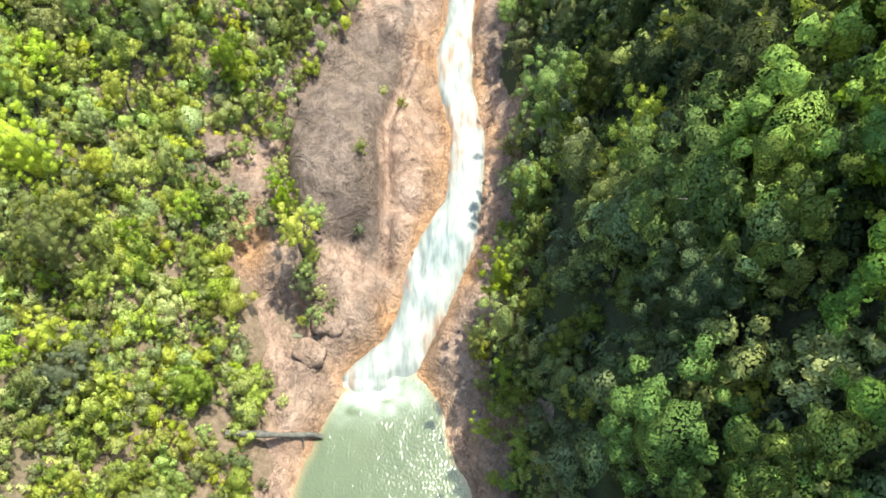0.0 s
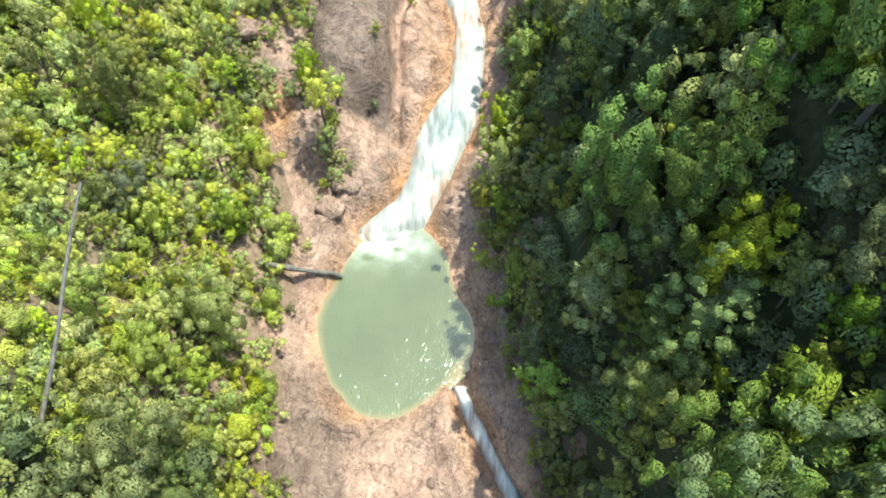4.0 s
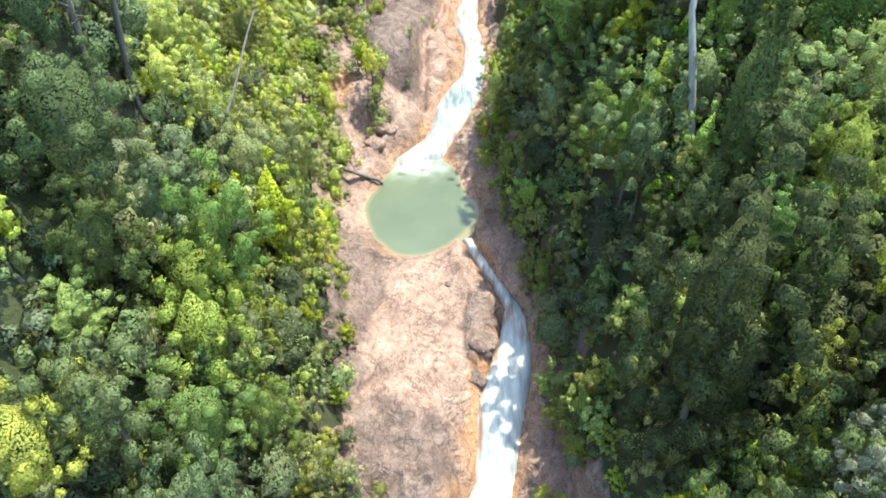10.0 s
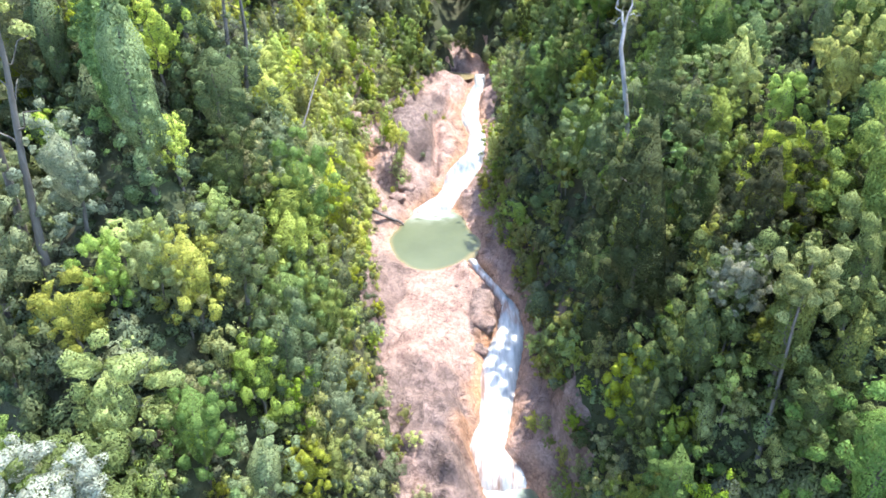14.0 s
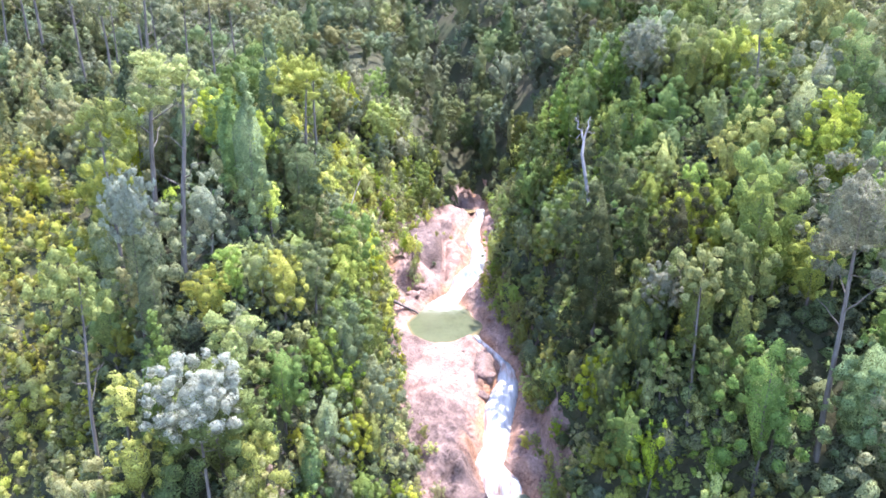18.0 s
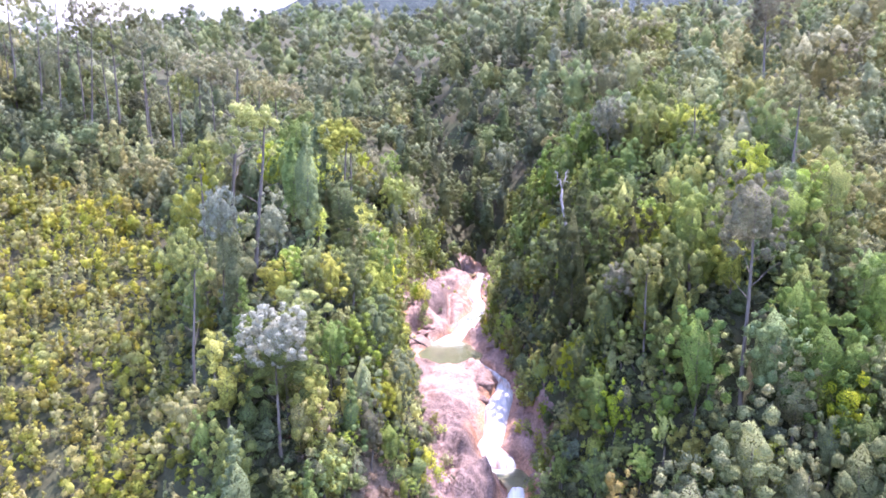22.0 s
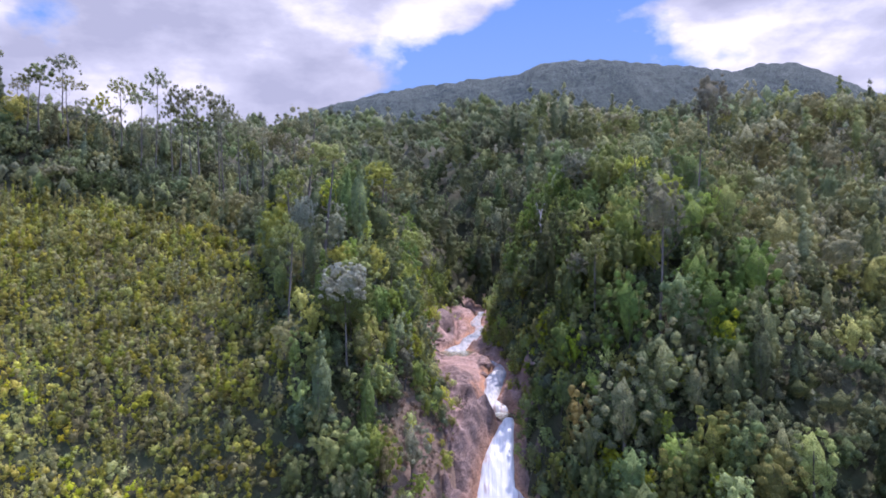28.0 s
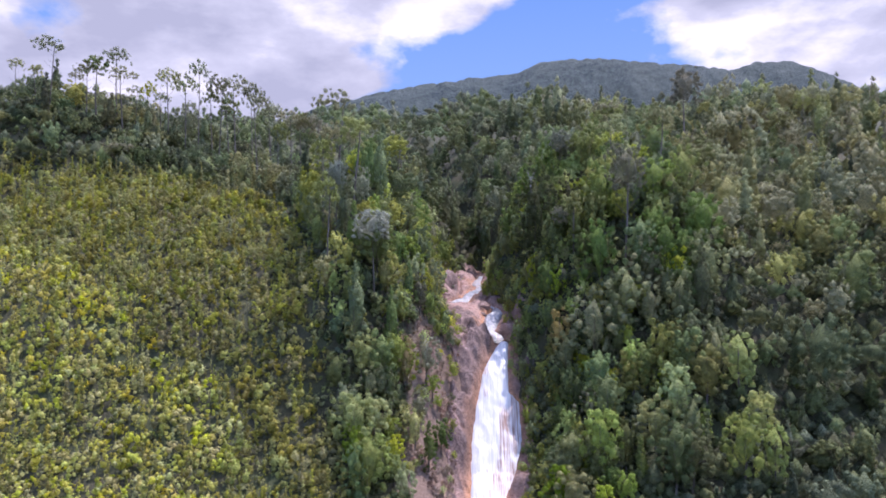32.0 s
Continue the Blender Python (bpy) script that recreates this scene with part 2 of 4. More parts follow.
    for k, (pos, col) in enumerate(stops):
        e[k].position, e[k].color = pos, (*col, 1)
    l.new(fac, r.inputs[0])
    return r.outputs[0]


def blend(n, l, fac, a, b, how="MIX"):
    m = n.new("ShaderNodeMix")
    m.data_type, m.blend_type = "RGBA", how
    if isinstance(fac, float):
        m.inputs[0].default_value = fac
    else:
        l.new(fac, m.inputs[0])
    for v, s in ((a, m.inputs[6]), (b, m.inputs[7])):
        if isinstance(v, tuple):
            s.default_value = (*v, 1)
        else:
            l.new(v, s)
    return m.outputs[2]


def bump(n, l, p, height_out, strength, distance):
    b = n.new("ShaderNodeBump")
    b.inputs["Strength"].default_value, b.inputs["Distance"].default_value = strength, distance
    l.new(height_out, b.inputs["Height"])
    l.new(b.outputs[0], p.inputs["Normal"])


def attr(n, name):
    a = n.new("ShaderNodeAttribute")
    a.attribute_name = name
    return a.outputs["Fac"]


def leaf_material(name, dark, mid, light, per_tree="random", cell=9.5, spread=.5):
    """Leaves: reflected and let-through light, a tone of its own for each plant and each leaf."""
    m, n, l, p = shader(name, 0.7)
    dark, mid, light = ((1.2 * c[0], 1.13 * c[1], 1.16 * c[2]) for c in (dark, mid, light))
    p.inputs["Specular IOR Level"].default_value = 0.06
    info = n.new("ShaderNodeObjectInfo").outputs["Random"] if per_tree == "random" else attr(n, "tone")
    isl = n.new("ShaderNodeNewGeometry").outputs["Random Per Island"]
    soft = lambda c: tuple(.45 * a + .55 * b for a, b in zip(c, mid))
    col = ramp(n, l, isl, (0.0, soft(dark)), (0.5, mid), (1.0, soft(light)))
    hs = n.new("ShaderNodeHueSaturation")
    rh = n.new("ShaderNodeMapRange")
    rh.inputs["To Min"].default_value, rh.inputs["To Max"].default_value = (.472, .525) if per_tree == "tone" else (.47, .525)
    l.new(info, rh.inputs[0])
    l.new(rh.outputs[0], hs.inputs["Hue"])
    mul = n.new("ShaderNodeMath")
    mul.operation, mul.inputs[1].default_value = "MULTIPLY", 7.31
    l.new(info, mul.inputs[0])
    fr = n.new("ShaderNodeMath")
    fr.operation = "FRACT"
    l.new(mul.outputs[0], fr.inputs[0])
    rv = n.new("ShaderNodeMapRange")
    rv.inputs["To Min"].default_value, rv.inputs["To Max"].default_value = (1 - spread, 1 + .75 * spread) if per_tree == "tone" else (.66, 1.3)
    l.new(fr.outputs[0], rv.inputs[0])
    l.new(rv.outputs[0], hs.inputs["Value"])
    mul3 = n.new("ShaderNodeMath")
    mul3.operation, mul3.inputs[1].default_value = "MULTIPLY", 23.7
    l.new(info, mul3.inputs[0])
    fr3 = n.new("ShaderNodeMath")
    fr3.operation = "FRACT"
    l.new(mul3.outputs[0], fr3.inputs[0])
    rs = n.new("ShaderNodeMapRange")
    rs.inputs["To Min"].default_value, rs.inputs["To Max"].default_value = 0.66 if per_tree == "tone" else .68, 1.08
    l.new(fr3.outputs[0], rs.inputs[0])
    l.new(rs.outputs[0], hs.inputs["Saturation"])
    vor = n.new("ShaderNodeTexVoronoi")
    vor.inputs["Scale"].default_value = cell
    l.new(coord(n), vor.inputs["Vector"])
    leaf_shape = n.new("ShaderNodeMath")
    leaf_shape.operation, leaf_shape.inputs[1].default_value = "LESS_THAN", .57
    l.new(vor.outputs["Distance"], leaf_shape.inputs[0])
    single = n.new("ShaderNodeSeparateColor")
    l.new(vor.outputs["Color"], single.inputs[0])
    col = blend(n, l, 1.0, col, ramp(n, l, single.outputs[0], (0.0, (.66, .68, .62)), (.5, (1.0, 1.0, .95)), (1.0, (1.3, 1.28, 1.08))), "MULTIPLY")
    bump(n, l, p, blend(n, l, .6, vor.outputs["Distance"], single.outputs[1]), .7, .7 / cell)
    clump = noise_tex(n, l, coord(n), 1.3, 4, .65)
    col = blend(n, l, 1.0, col, ramp(n, l, clump, (.34, (.7, .72, .72)), (.66, (1.2, 1.19, 1.15))) if per_tree == "random" else ramp(n, l, clump, (.34, (.78, .8, .8)), (.66, (1.16, 1.15, 1.12))), "MULTIPLY")
    l.new(col, hs.inputs["Color"])
    l.new(hs.outputs[0], p.inputs["Base Color"])
    tr = n.new("ShaderNodeBsdfTranslucent")
    l.new(hs.outputs[0], tr.inputs[0])
    mx = n.new("ShaderNodeMixShader")
    mx.inputs[0].default_value = 0.42
    l.new(p.outputs[0], mx.inputs[1])
    l.new(tr.outputs[0], mx.inputs[2])
    hole = n.new("ShaderNodeBsdfTransparent")
    cut = n.new("ShaderNodeMixShader")
    l.new(leaf_shape.outputs[0], cut.inputs[0])
    l.new(hole.outputs[0], cut.inputs[1])
    l.new(mx.outputs[0], cut.inputs[2])
    l.new(cut.outputs[0], n["Material Output"].inputs[0])
    return m


LEAF = leaf_material("broad_leaf", (.14, .195, .026), (.188, .248, .036), (.24, .3, .05))
LEAF_DEEP = leaf_material("deep_green_leaf", (.075, .115, .032), (.105, .15, .042), (.142, .19, .055))
LEAF_OLIVE = leaf_material("olive_leaf", (.145, .17, .042), (.185, .215, .055), (.24, .265, .08))
LEAF_BRIGHT = leaf_material("bright_young_leaf", (.25, .31, .045), (.305, .365, .058), (.37, .425, .08))
LEAF_SILVER = leaf_material("silver_leaf", (.148, .164, .115), (.192, .208, .15), (.24, .255, .19))
LEAF_TEAL = leaf_material("pale_blue_green_leaf", (.12, .165, .09), (.158, .208, .115), (.2, .255, .145))
LEAF_HAZE = leaf_material("grey_brown_leaf", (.13, .142, .07), (.165, .178, .088), (.205, .215, .11))
LEAF_GREY = leaf_material("grey_green_leaf", (.108, .132, .064), (.142, .168, .084), (.18, .207, .108))
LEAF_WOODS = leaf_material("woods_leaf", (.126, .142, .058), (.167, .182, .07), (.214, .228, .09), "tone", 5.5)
# woods leaf again, darkened: shade is put into the colour
LEAF_SHADED = leaf_material("shaded_woods_leaf", (.072, .098, .046), (.102, .132, .058), (.14, .17, .074), "tone", 5.5)
LEAF_RUST = leaf_material("rusty_leaf", (.19, .155, .045), (.25, .195, .055), (.31, .245, .08))
# olive leaf lowered far down: the crowns' shaded side is in this colour
LEAF_GIANT = leaf_material("shaded_olive_leaf", (.034, .046, .012), (.048, .063, .016), (.066, .084, .021))
LEAF_DRY = leaf_material("dry_brown_leaf", (.17, .12, .085), (.22, .165, .12), (.29, .22, .16), "tone")
LEAF_BANK = leaf_material("bank_herb_leaf", (.24, .29, .045), (.295, .345, .06), (.36, .4, .08), "tone", 9.0, .35)
LEAF_FERN = leaf_material("fern_leaf", (.33, .35, .034), (.4, .42, .048), (.47, .48, .066), "tone", 8.0, .2)
LEAF_SCRUB = leaf_material("scrub_leaf", (.172, .184, .032), (.214, .228, .04), (.265, .278, .053), "tone", 8.0, .4)


def make_bark(name, a, b):
    m, n, l, p = shader(name, 0.9)
    c = coord(n)
    f = noise_tex(n, l, c, 1.0, 5, .65, (3, 3, .6))
    l.new(ramp(n, l, f, (.3, a), (.7, b)), p.inputs["Base Color"])
    bump(n, l, p, f, .6, .05)
    return m


BARK = make_bark("grey_brown_bark", (.06, .05, .04), (.15, .13, .11))
BARK_PALE = make_bark("bleached_wood", (.27, .25, .23), (.46, .44, .41))
BARK_GREY = make_bark("weathered_grey_wood", (.14, .13, .125), (.27, .255, .245))
BARK_DARK = make_bark("dark_bark", (.05, .045, .042), (.13, .115, .105))

ROCK, n, l, p = shader("pink_granite", 0.78)
c = coord(n)
big = noise_tex(n, l, c, .11, 5, .6)
mid = noise_tex(n, l, c, .5, 7, .66)
fine = noise_tex(n, l, c, 4.0, 6, .7)
base = ramp(n, l, mid, (.28, (.23, .142, .114)), (.48, (.31, .198, .16)), (.7, (.385, .262, .215)))
grime = ramp(n, l, big, (.4, (0, 0, 0)), (.56, (1, 1, 1)))
base = blend(n, l, blend(n, l, attr(n, "dark_tone"), (0, 0, 0), (1, 1, 1)), base, ramp(n, l, mid, (.3, (.09, .06, .052)), (.7, (.2, .14, .122))))
base = blend(n, l, attr(n, "rust"), base, ramp(n, l, fine, (.3, (.33, .135, .055)), (.7, (.46, .26, .14))))
base = blend(n, l, blend(n, l, .4, (0, 0, 0), grime), base, ramp(n, l, fine, (.3, (.1, .07, .058)), (.7, (.24, .165, .135))))
base = blend(n, l, .35, base, ramp(n, l, fine, (.3, (.66, .66, .66)), (.68, (1.16, 1.16, 1.16))), "MULTIPLY")
seam = noise_tex(n, l, c, .45, 6, .6)
wave = n.new("ShaderNodeMath")
wave.operation, wave.inputs[1].default_value = "PINGPONG", .09
l.new(seam, wave.inputs[0])
crease = ramp(n, l, wave.outputs[0], (0.0, (.25, .25, .25)), (.045, (1, 1, 1)))
fold = noise_tex(n, l, c, 1.0, 8, .72, (.8, .34, .6))
shift = n.new("ShaderNodeTexNoise")
shift.inputs["Scale"].default_value, shift.inputs["Detail"].default_value = .16, 7
l.new(c, shift.inputs["Vector"])
bent = blend(n, l, 1.0, c, blend(n, l, 1.0, shift.outputs["Color"], (7.0, 7.0, 7.0), "MULTIPLY"), "ADD")
def cracks(scale, width):
    v = n.new("ShaderNodeTexVoronoi")
    v.feature = "DISTANCE_TO_EDGE"
    v.inputs["Scale"].default_value = scale
    l.new(bent, v.inputs["Vector"])
    return ramp(n, l, v.outputs["Distance"], (0.0, (.38, .34, .32)), (width, (1, 1, 1)))
def vein(scale, width, stretch):
    off = n.new("ShaderNodeMath")
    off.operation, off.inputs[1].default_value = "SUBTRACT", .5
    l.new(noise_tex(n, l, c, scale, 9, .62, stretch), off.inputs[0])
    size = n.new("ShaderNodeMath")
    size.operation = "ABSOLUTE"
    l.new(off.outputs[0], size.inputs[0])
    return ramp(n, l, size.outputs[0], (0.0, (.3, .26, .25)), (width, (1, 1, 1)))
patch = noise_tex(n, l, c, .3, 9, .7)
base = blend(n, l, .5, base, ramp(n, l, patch, (.36, (.56, .53, .52)), (.5, (.98, .97, .96)), (.64, (1.26, 1.25, 1.25))), "MULTIPLY")
base = blend(n, l, .75, base, vein(.3, .014, (1, .6, 1)), "MULTIPLY")
base = blend(n, l, .4, base, vein(.75, .02, (.8, .5, 1)), "MULTIPLY")
base = blend(n, l, .35, base, cracks(.13, .012), "MULTIPLY")
base = blend(n, l, .3, base, ramp(n, l, fold, (.36, (.55, .53, .52)), (.5, (.98, .98, .98)), (.64, (1.22, 1.22, 1.22))), "MULTIPLY")
swirl = n.new("ShaderNodeTexNoise")
swirl.inputs["Scale"].default_value, swirl.inputs["Detail"].default_value, swirl.inputs["Roughness"].default_value, swirl.inputs["Distortion"].default_value = .62, 6, .62, 2.6
l.new(c, swirl.inputs["Vector"])
ridge = swirl.outputs["Fac"]
# relief shading painted in: hollows of the ridge noise darker, crests lighter
l.new(blend(n, l, .62, base, ramp(n, l, ridge, (.36, (.56, .53, .52)), (.47, (.97, .96, .96)), (.62, (1.2, 1.2, 1.2))), "MULTIPLY"), p.inputs["Base Color"])
hsum = blend(n, l, .45, blend(n, l, .15, blend(n, l, .5, mid, fine), crease), fold)
bump(n, l, p, blend(n, l, .55, hsum, ridge), 1.0, .9)

SOIL, n, l, p = shader("forest_floor", 0.95)
c = coord(n)
f1, f2 = noise_tex(n, l, c, .09, 4), noise_tex(n, l, c, 1.6, 6, .7)
# floor colour holds the shade of foliage, so gaps between trees blend in
soil = ramp(n, l, f2, (.3, (.022, .022, .012)), (.55, (.045, .042, .02)), (.75, (.075, .06, .032)))
soil = blend(n, l, ramp(n, l, f1, (.4, (0, 0, 0)), (.7, (1, 1, 1))), soil, (.035, .045, .016))
l.new(blend(n, l, attr(n, "bare"), soil, ramp(n, l, f2, (.3, (.09, .06, .042)), (.55, (.17, .115, .085)), (.75, (.24, .18, .14)))), p.inputs["Base Color"])
bump(n, l, p, f2, .8, .3)

def white_water(name, low, middle, high, strand=(1.5, .28, 1)):
    m, n, l, p = shader(name, 0.45)
    c = n.new("ShaderNodeUVMap").outputs[0]
    st = noise_tex(n, l, c, 1.0, 6, .6, strand)
    st2 = noise_tex(n, l, c, 1.0, 4, .6, (1.1, .16, 1))
    body = ramp(n, l, st, (.3, (low,) * 3), (.47, (middle, middle, middle * .98)), (.62, (high, high * .985, high * .95)))
    # deep: blue-grey tint, for glassy water and the upper cascade's painted shadow
    body = blend(n, l, attr(n, "deep"), body, ramp(n, l, st, (.36, (.06, .075, .085)), (.64, (.17, .185, .195))))
    seen = n.new("ShaderNodeMath")
    seen.operation = "ADD"
    l.new(attr(n, "thin"), seen.inputs[0])
    l.new(st2, seen.inputs[1])
    half = n.new("ShaderNodeMath")
    half.operation, half.inputs[1].default_value = "MULTIPLY", .5
    l.new(seen.outputs[0], half.inputs[0])
    veil = ramp(n, l, half.outputs[0], (.43, (0, 0, 0)), (.58, (1, 1, 1)))
    l.new(blend(n, l, veil, body, ramp(n, l, st, (.38, (.2, .12, .09)), (.62, (high, high * .95, high * .9)))), p.inputs["Base Color"])
    bump(n, l, p, st, .5, .25)
    return m


# one foam in three tones; lower falls are lightened to read as sunlit
FOAM = white_water("white_water", .13, .21, .29)
FOAM_RUN = white_water("running_white_water", .2, .3, .4)
FOAM_FALL = white_water("falling_white_water", .36, .44, .5, (2.4, .09, 1))

POOL, n, l, p = shader("murky_green_water", 0.11)
c = coord(n)
w1, w2 = noise_tex(n, l, c, 4.6, 2, .5, (1, .7, 1)), noise_tex(n, l, c, .12, 3, .5)
murk = ramp(n, l, w2, (.35, (.068, .077, .041)), (.65, (.086, .095, .051)))
murk = blend(n, l, attr(n, "shore"), murk, (.25, .17, .085))
l.new(blend(n, l, attr(n, "foam"), murk, (.36, .38, .34)), p.inputs["Base Color"])
p.inputs["Specular IOR Level"].default_value = 0.5
bump(n, l, p, w1, .8, .052)

MOUNT, n, l, p = shader("hazy_far_forest", 0.95)
c = coord(n)
fm = noise_tex(n, l, c, .075, 6, .8)
fb = noise_tex(n, l, c, .004, 4, .6)
# distance haze is mixed into these blue-green forest colours
mcol = ramp(n, l, fm, (.42, (.012, .024, .027)), (.58, (.058, .078, .066)))
l.new(blend(n, l, .4, mcol, ramp(n, l, fb, (.35, (.024, .04, .044)), (.65, (.06, .075, .064)))), p.inputs["Base Color"])
bump(n, l, p, fm, 1.0, 10.0)


# ---- mesh helpers ----
def mesh_from(name, verts, faces, attrs=None, smooth=False, normals=None):
    me = bpy.data.meshes.new(name)
    verts, faces = np.ascontiguousarray(verts, np.float32), np.ascontiguousarray(faces, np.int32)
    k = faces.shape[1]
    me.vertices.add(len(verts))
    me.vertices.foreach_set("co", verts.ravel())
    me.loops.add(faces.size)
    me.loops.foreach_set("vertex_index", faces.ravel())
    me.polygons.add(len(faces))
    me.polygons.foreach_set("loop_start", np.arange(0, faces.size, k, dtype=np.int32))
    me.update(calc_edges=True)
    me.polygons.foreach_set("use_smooth", np.full(len(faces), smooth))
    if normals is not None:
        me.polygons.foreach_set("use_smooth", np.full(len(faces), True))
        me.normals_split_custom_set_from_vertices(np.ascontiguousarray(normals, np.float32))
    for key, vals in (attrs or {}).items():
        me.attributes.new(key, "FLOAT", "POINT").data.foreach_set("value", np.ascontiguousarray(vals, np.float32))
    return me


def grid_faces(nx, ny):
    i = np.arange(nx * ny).reshape(ny, nx)
    return np.stack([i[:-1, :-1], i[:-1, 1:], i[1:, 1:], i[1:, :-1]], -1).reshape(-1, 4)


def add(name, me, material, parent=None, label="", m=None):
    ob = new(name, me)
    if material and not me.materials:
        me.materials.append(material)
    if m is not None:
        ob.matrix_basis = m
    if parent:
        ob.parent = parent
    if label:
        ob["label"] = label
    return ob


# ---- land ----
def uneven(a, b, fine_a, fine_b, fine, coarse):
    """Grid lines from a to b, fine between fine_a and fine_b, wider and wider outside."""
    line = list(np.arange(fine_a, fine_b + fine / 2, fine))
    s = fine
    while line[-1] < b:
        s = min(s * 1.12, coarse)
        line.append(line[-1] + s)
    s = fine
    while line[0] > a:
        s = min(s * 1.12, coarse)
        line.insert(0, line[0] - s)
    return np.array(line)


gx, gy = uneven(-2600, 2600, -60, 60, 1.5, 160), uneven(-1500, 1100, -110, 110, 1.5, 90)
X, Y = np.meshgrid(gx, gy)
Z = height(X, Y, False)
out = np.maximum(ROCK_L(Y) - X, X - ROCK_R(Y))
Z = Z - 3.0 * (1 - step(-2.5, .5, out)) * (Y < 92) * (Y > -95)
ground = tagged(add("ground", mesh_from("ground", np.stack([X, Y, Z], -1).reshape(-1, 3), grid_faces(len(gx), len(gy)),
                {"bare": (step(26, 4, out) * step(-6, 6, Y) * step(75, 55, Y) * (X < 0) + step(2.5, 0, np.hypot(X + 96, Y + 25.2) / 2.2) + .9 * step(14, 9, out) * step(-46, -54, Y) * step(-112, -100, Y) * (X < 0)).clip(0, 1).ravel()}, True), SOIL),
                "steep forest floor of soil and leaf litter, toned like shaded foliage", "ground", kind="structure")

rx, ry = np.arange(-26, 16.01, .26), np.arange(-98, 96, .29)
X, Y = np.meshgrid(rx, ry)
Z = height(X, Y)
out = np.maximum(ROCK_L(Y) - X, X - ROCK_R(Y))
into = np.maximum(WATER_L(Y) - X, X - WATER_R(Y))
pe = pool_edge(X, Y)
Z = Z - 4.0 * step(1.0, 4.5, out + 1.6 * fbm(X / 3, Y / 3, 3, 77))
side = step(34, 39, Y) * step(76, 66, Y) * step(-.2, 1.2, CLEFT(Y) - X)
rust = np.clip(1 - np.minimum(np.abs(into), np.abs(pe)) / (1.3 + 2.6 * (fbm(X / 4, Y / 4, 3, 51) + .5)), 0, 1) * (.62 + 1.0 * fbm(X / 2.5, Y / 5, 3, 53))
rust = rust + .2 * step(34, 40, Y) * step(70, 62, Y) * step(-.6, .8, X - CLEFT(Y)) * (.6 + fbm(X / 2, Y / 4, 3, 55)) * (X < 1) + 1.4 * np.exp(-((X + 19.2) / 1.8) ** 2 - ((Y - 36.6) / 2.8) ** 2)
rust = rust + .9 * np.exp(-((X - 8.2) / 1.6) ** 2 - ((Y + 43.5) / 3.5) ** 2)
lich_shade = step(.02, .34, fbm(X / 9, Y / 11, 4, 61) + .06 + .62 * side - .6 * (1 - side) * step(33, 38, Y) * step(75, 66, Y) * (X < 1) - .5 * np.exp(-((X + 5) / 6) ** 2 - ((Y + 6) / 11) ** 2) + .3 * step(-22, -28, Y) * step(3, -2, X) - .35 * step(-48, -56, Y)) * step(.3, 2.5, into)
lich_shade = lich_shade * (1 - .9 * np.exp(-((X + 17.8 + .12 * (Y - 45)) / 1.3) ** 2 - ((Y - 46) / 10) ** 2))
wob = 1.6 * fbm(X / 3.2, Y / 3.6, 4, 65)
# dark wet rock beside the cascade, its shadow painted in as well
lich_shade = np.maximum(lich_shade, step(-.25, .35, 1 - ((X - 1.6) / 2.3) ** 2 - ((Y + 8.2) / 5.8) ** 2 + .6 * wob))
lich_shade = np.maximum(lich_shade, .85 * step(-.6, .5, -11.2 + .08 * (Y + 5) - X + wob) * step(12, 7, Y) * step(-24, -19, Y))
lich_shade = np.maximum(lich_shade, step(-.3, .4, 1 - ((X + 13) / 1.9) ** 2 - ((Y + 14.8) / 1.7) ** 2 + .4 * wob))
lich_shade = np.maximum(lich_shade, .9 * step(-.2, .5, .25 + .9 * wob) * step(-16, -20, Y) * step(3.5, 1.5, X))
# brown rock right of the water, with the wall's shade in its tone
lich_shade = np.maximum(lich_shade, .6 * step(.8, 3, X - WATER_R(Y) + .8 * fbm(X / 3, Y / 5, 3, 57)) * (.55 + .9 * fbm(X / 2, Y / 3, 3, 59)))
rock_bed = tagged(add("rock_bed", mesh_from("rock_bed", np.stack([X, Y, Z], -1).reshape(-1, 3), grid_faces(len(rx), len(ry)),
                      {"rust": np.clip(rust, 0, 1).ravel(), "dark_tone": np.clip(lich_shade, 0, 1).ravel()}, True), ROCK),
                  "bare pink granite stream bed with dark lichen, painted shade and rusty wet edges", "rock", kind="structure")


# ---- water ----
def stream(name, y0, y1, label, lift=.12, sheet=None, deep=None):
    """White water that follows the bed from y0 down to y1."""
    ys = np.arange(y0, y1, -.3)
    us = np.linspace(-1, 1, 25)
    U, S = np.meshgrid(us, ys)
    xl, xr = WATER_L(S), WATER_R(S)
    X = (xl + xr) / 2 + U * (xr - xl) / 2 * (1.0 + .12 * fbm(S / 2.2, U * 0 + np.sign(U) * 3, 3, 71))
    steep = np.abs(np.gradient(BED(ys), ys))[:, None]
    foot = step(y1, y1 + 2.5, S - .9 * U + 1.6 * fbm(X / 1.4, S / 1.4, 3, 75))
    Z = BED(S) + lift * foot - .5 * (1 - foot) + foot * .3 * (1 - U ** 2) + (.18 + .4 * np.minimum(steep, 1)) * fbm(X / 1.1, S / 2.2, 3, 73) - .45 * np.abs(U) ** 6
    me = mesh_from(name, np.stack([X, S, Z], -1).reshape(-1, 3), grid_faces(len(us), len(ys)),
                   {"thin": np.clip(.5 + 1.1 * fbm(X / 2.4, S / 5, 3, 79) - .25 * (1 - U ** 2) + (sheet(U, S) if sheet else 0), 0, 1).ravel(), "deep": np.clip(1.5 * fbm(X / 2.2, S / 4, 3, 83) + (deep(X, S) if deep else -.2), 0, 1).ravel()}, True)
    uv = me.uv_layers.new(name="UVMap")
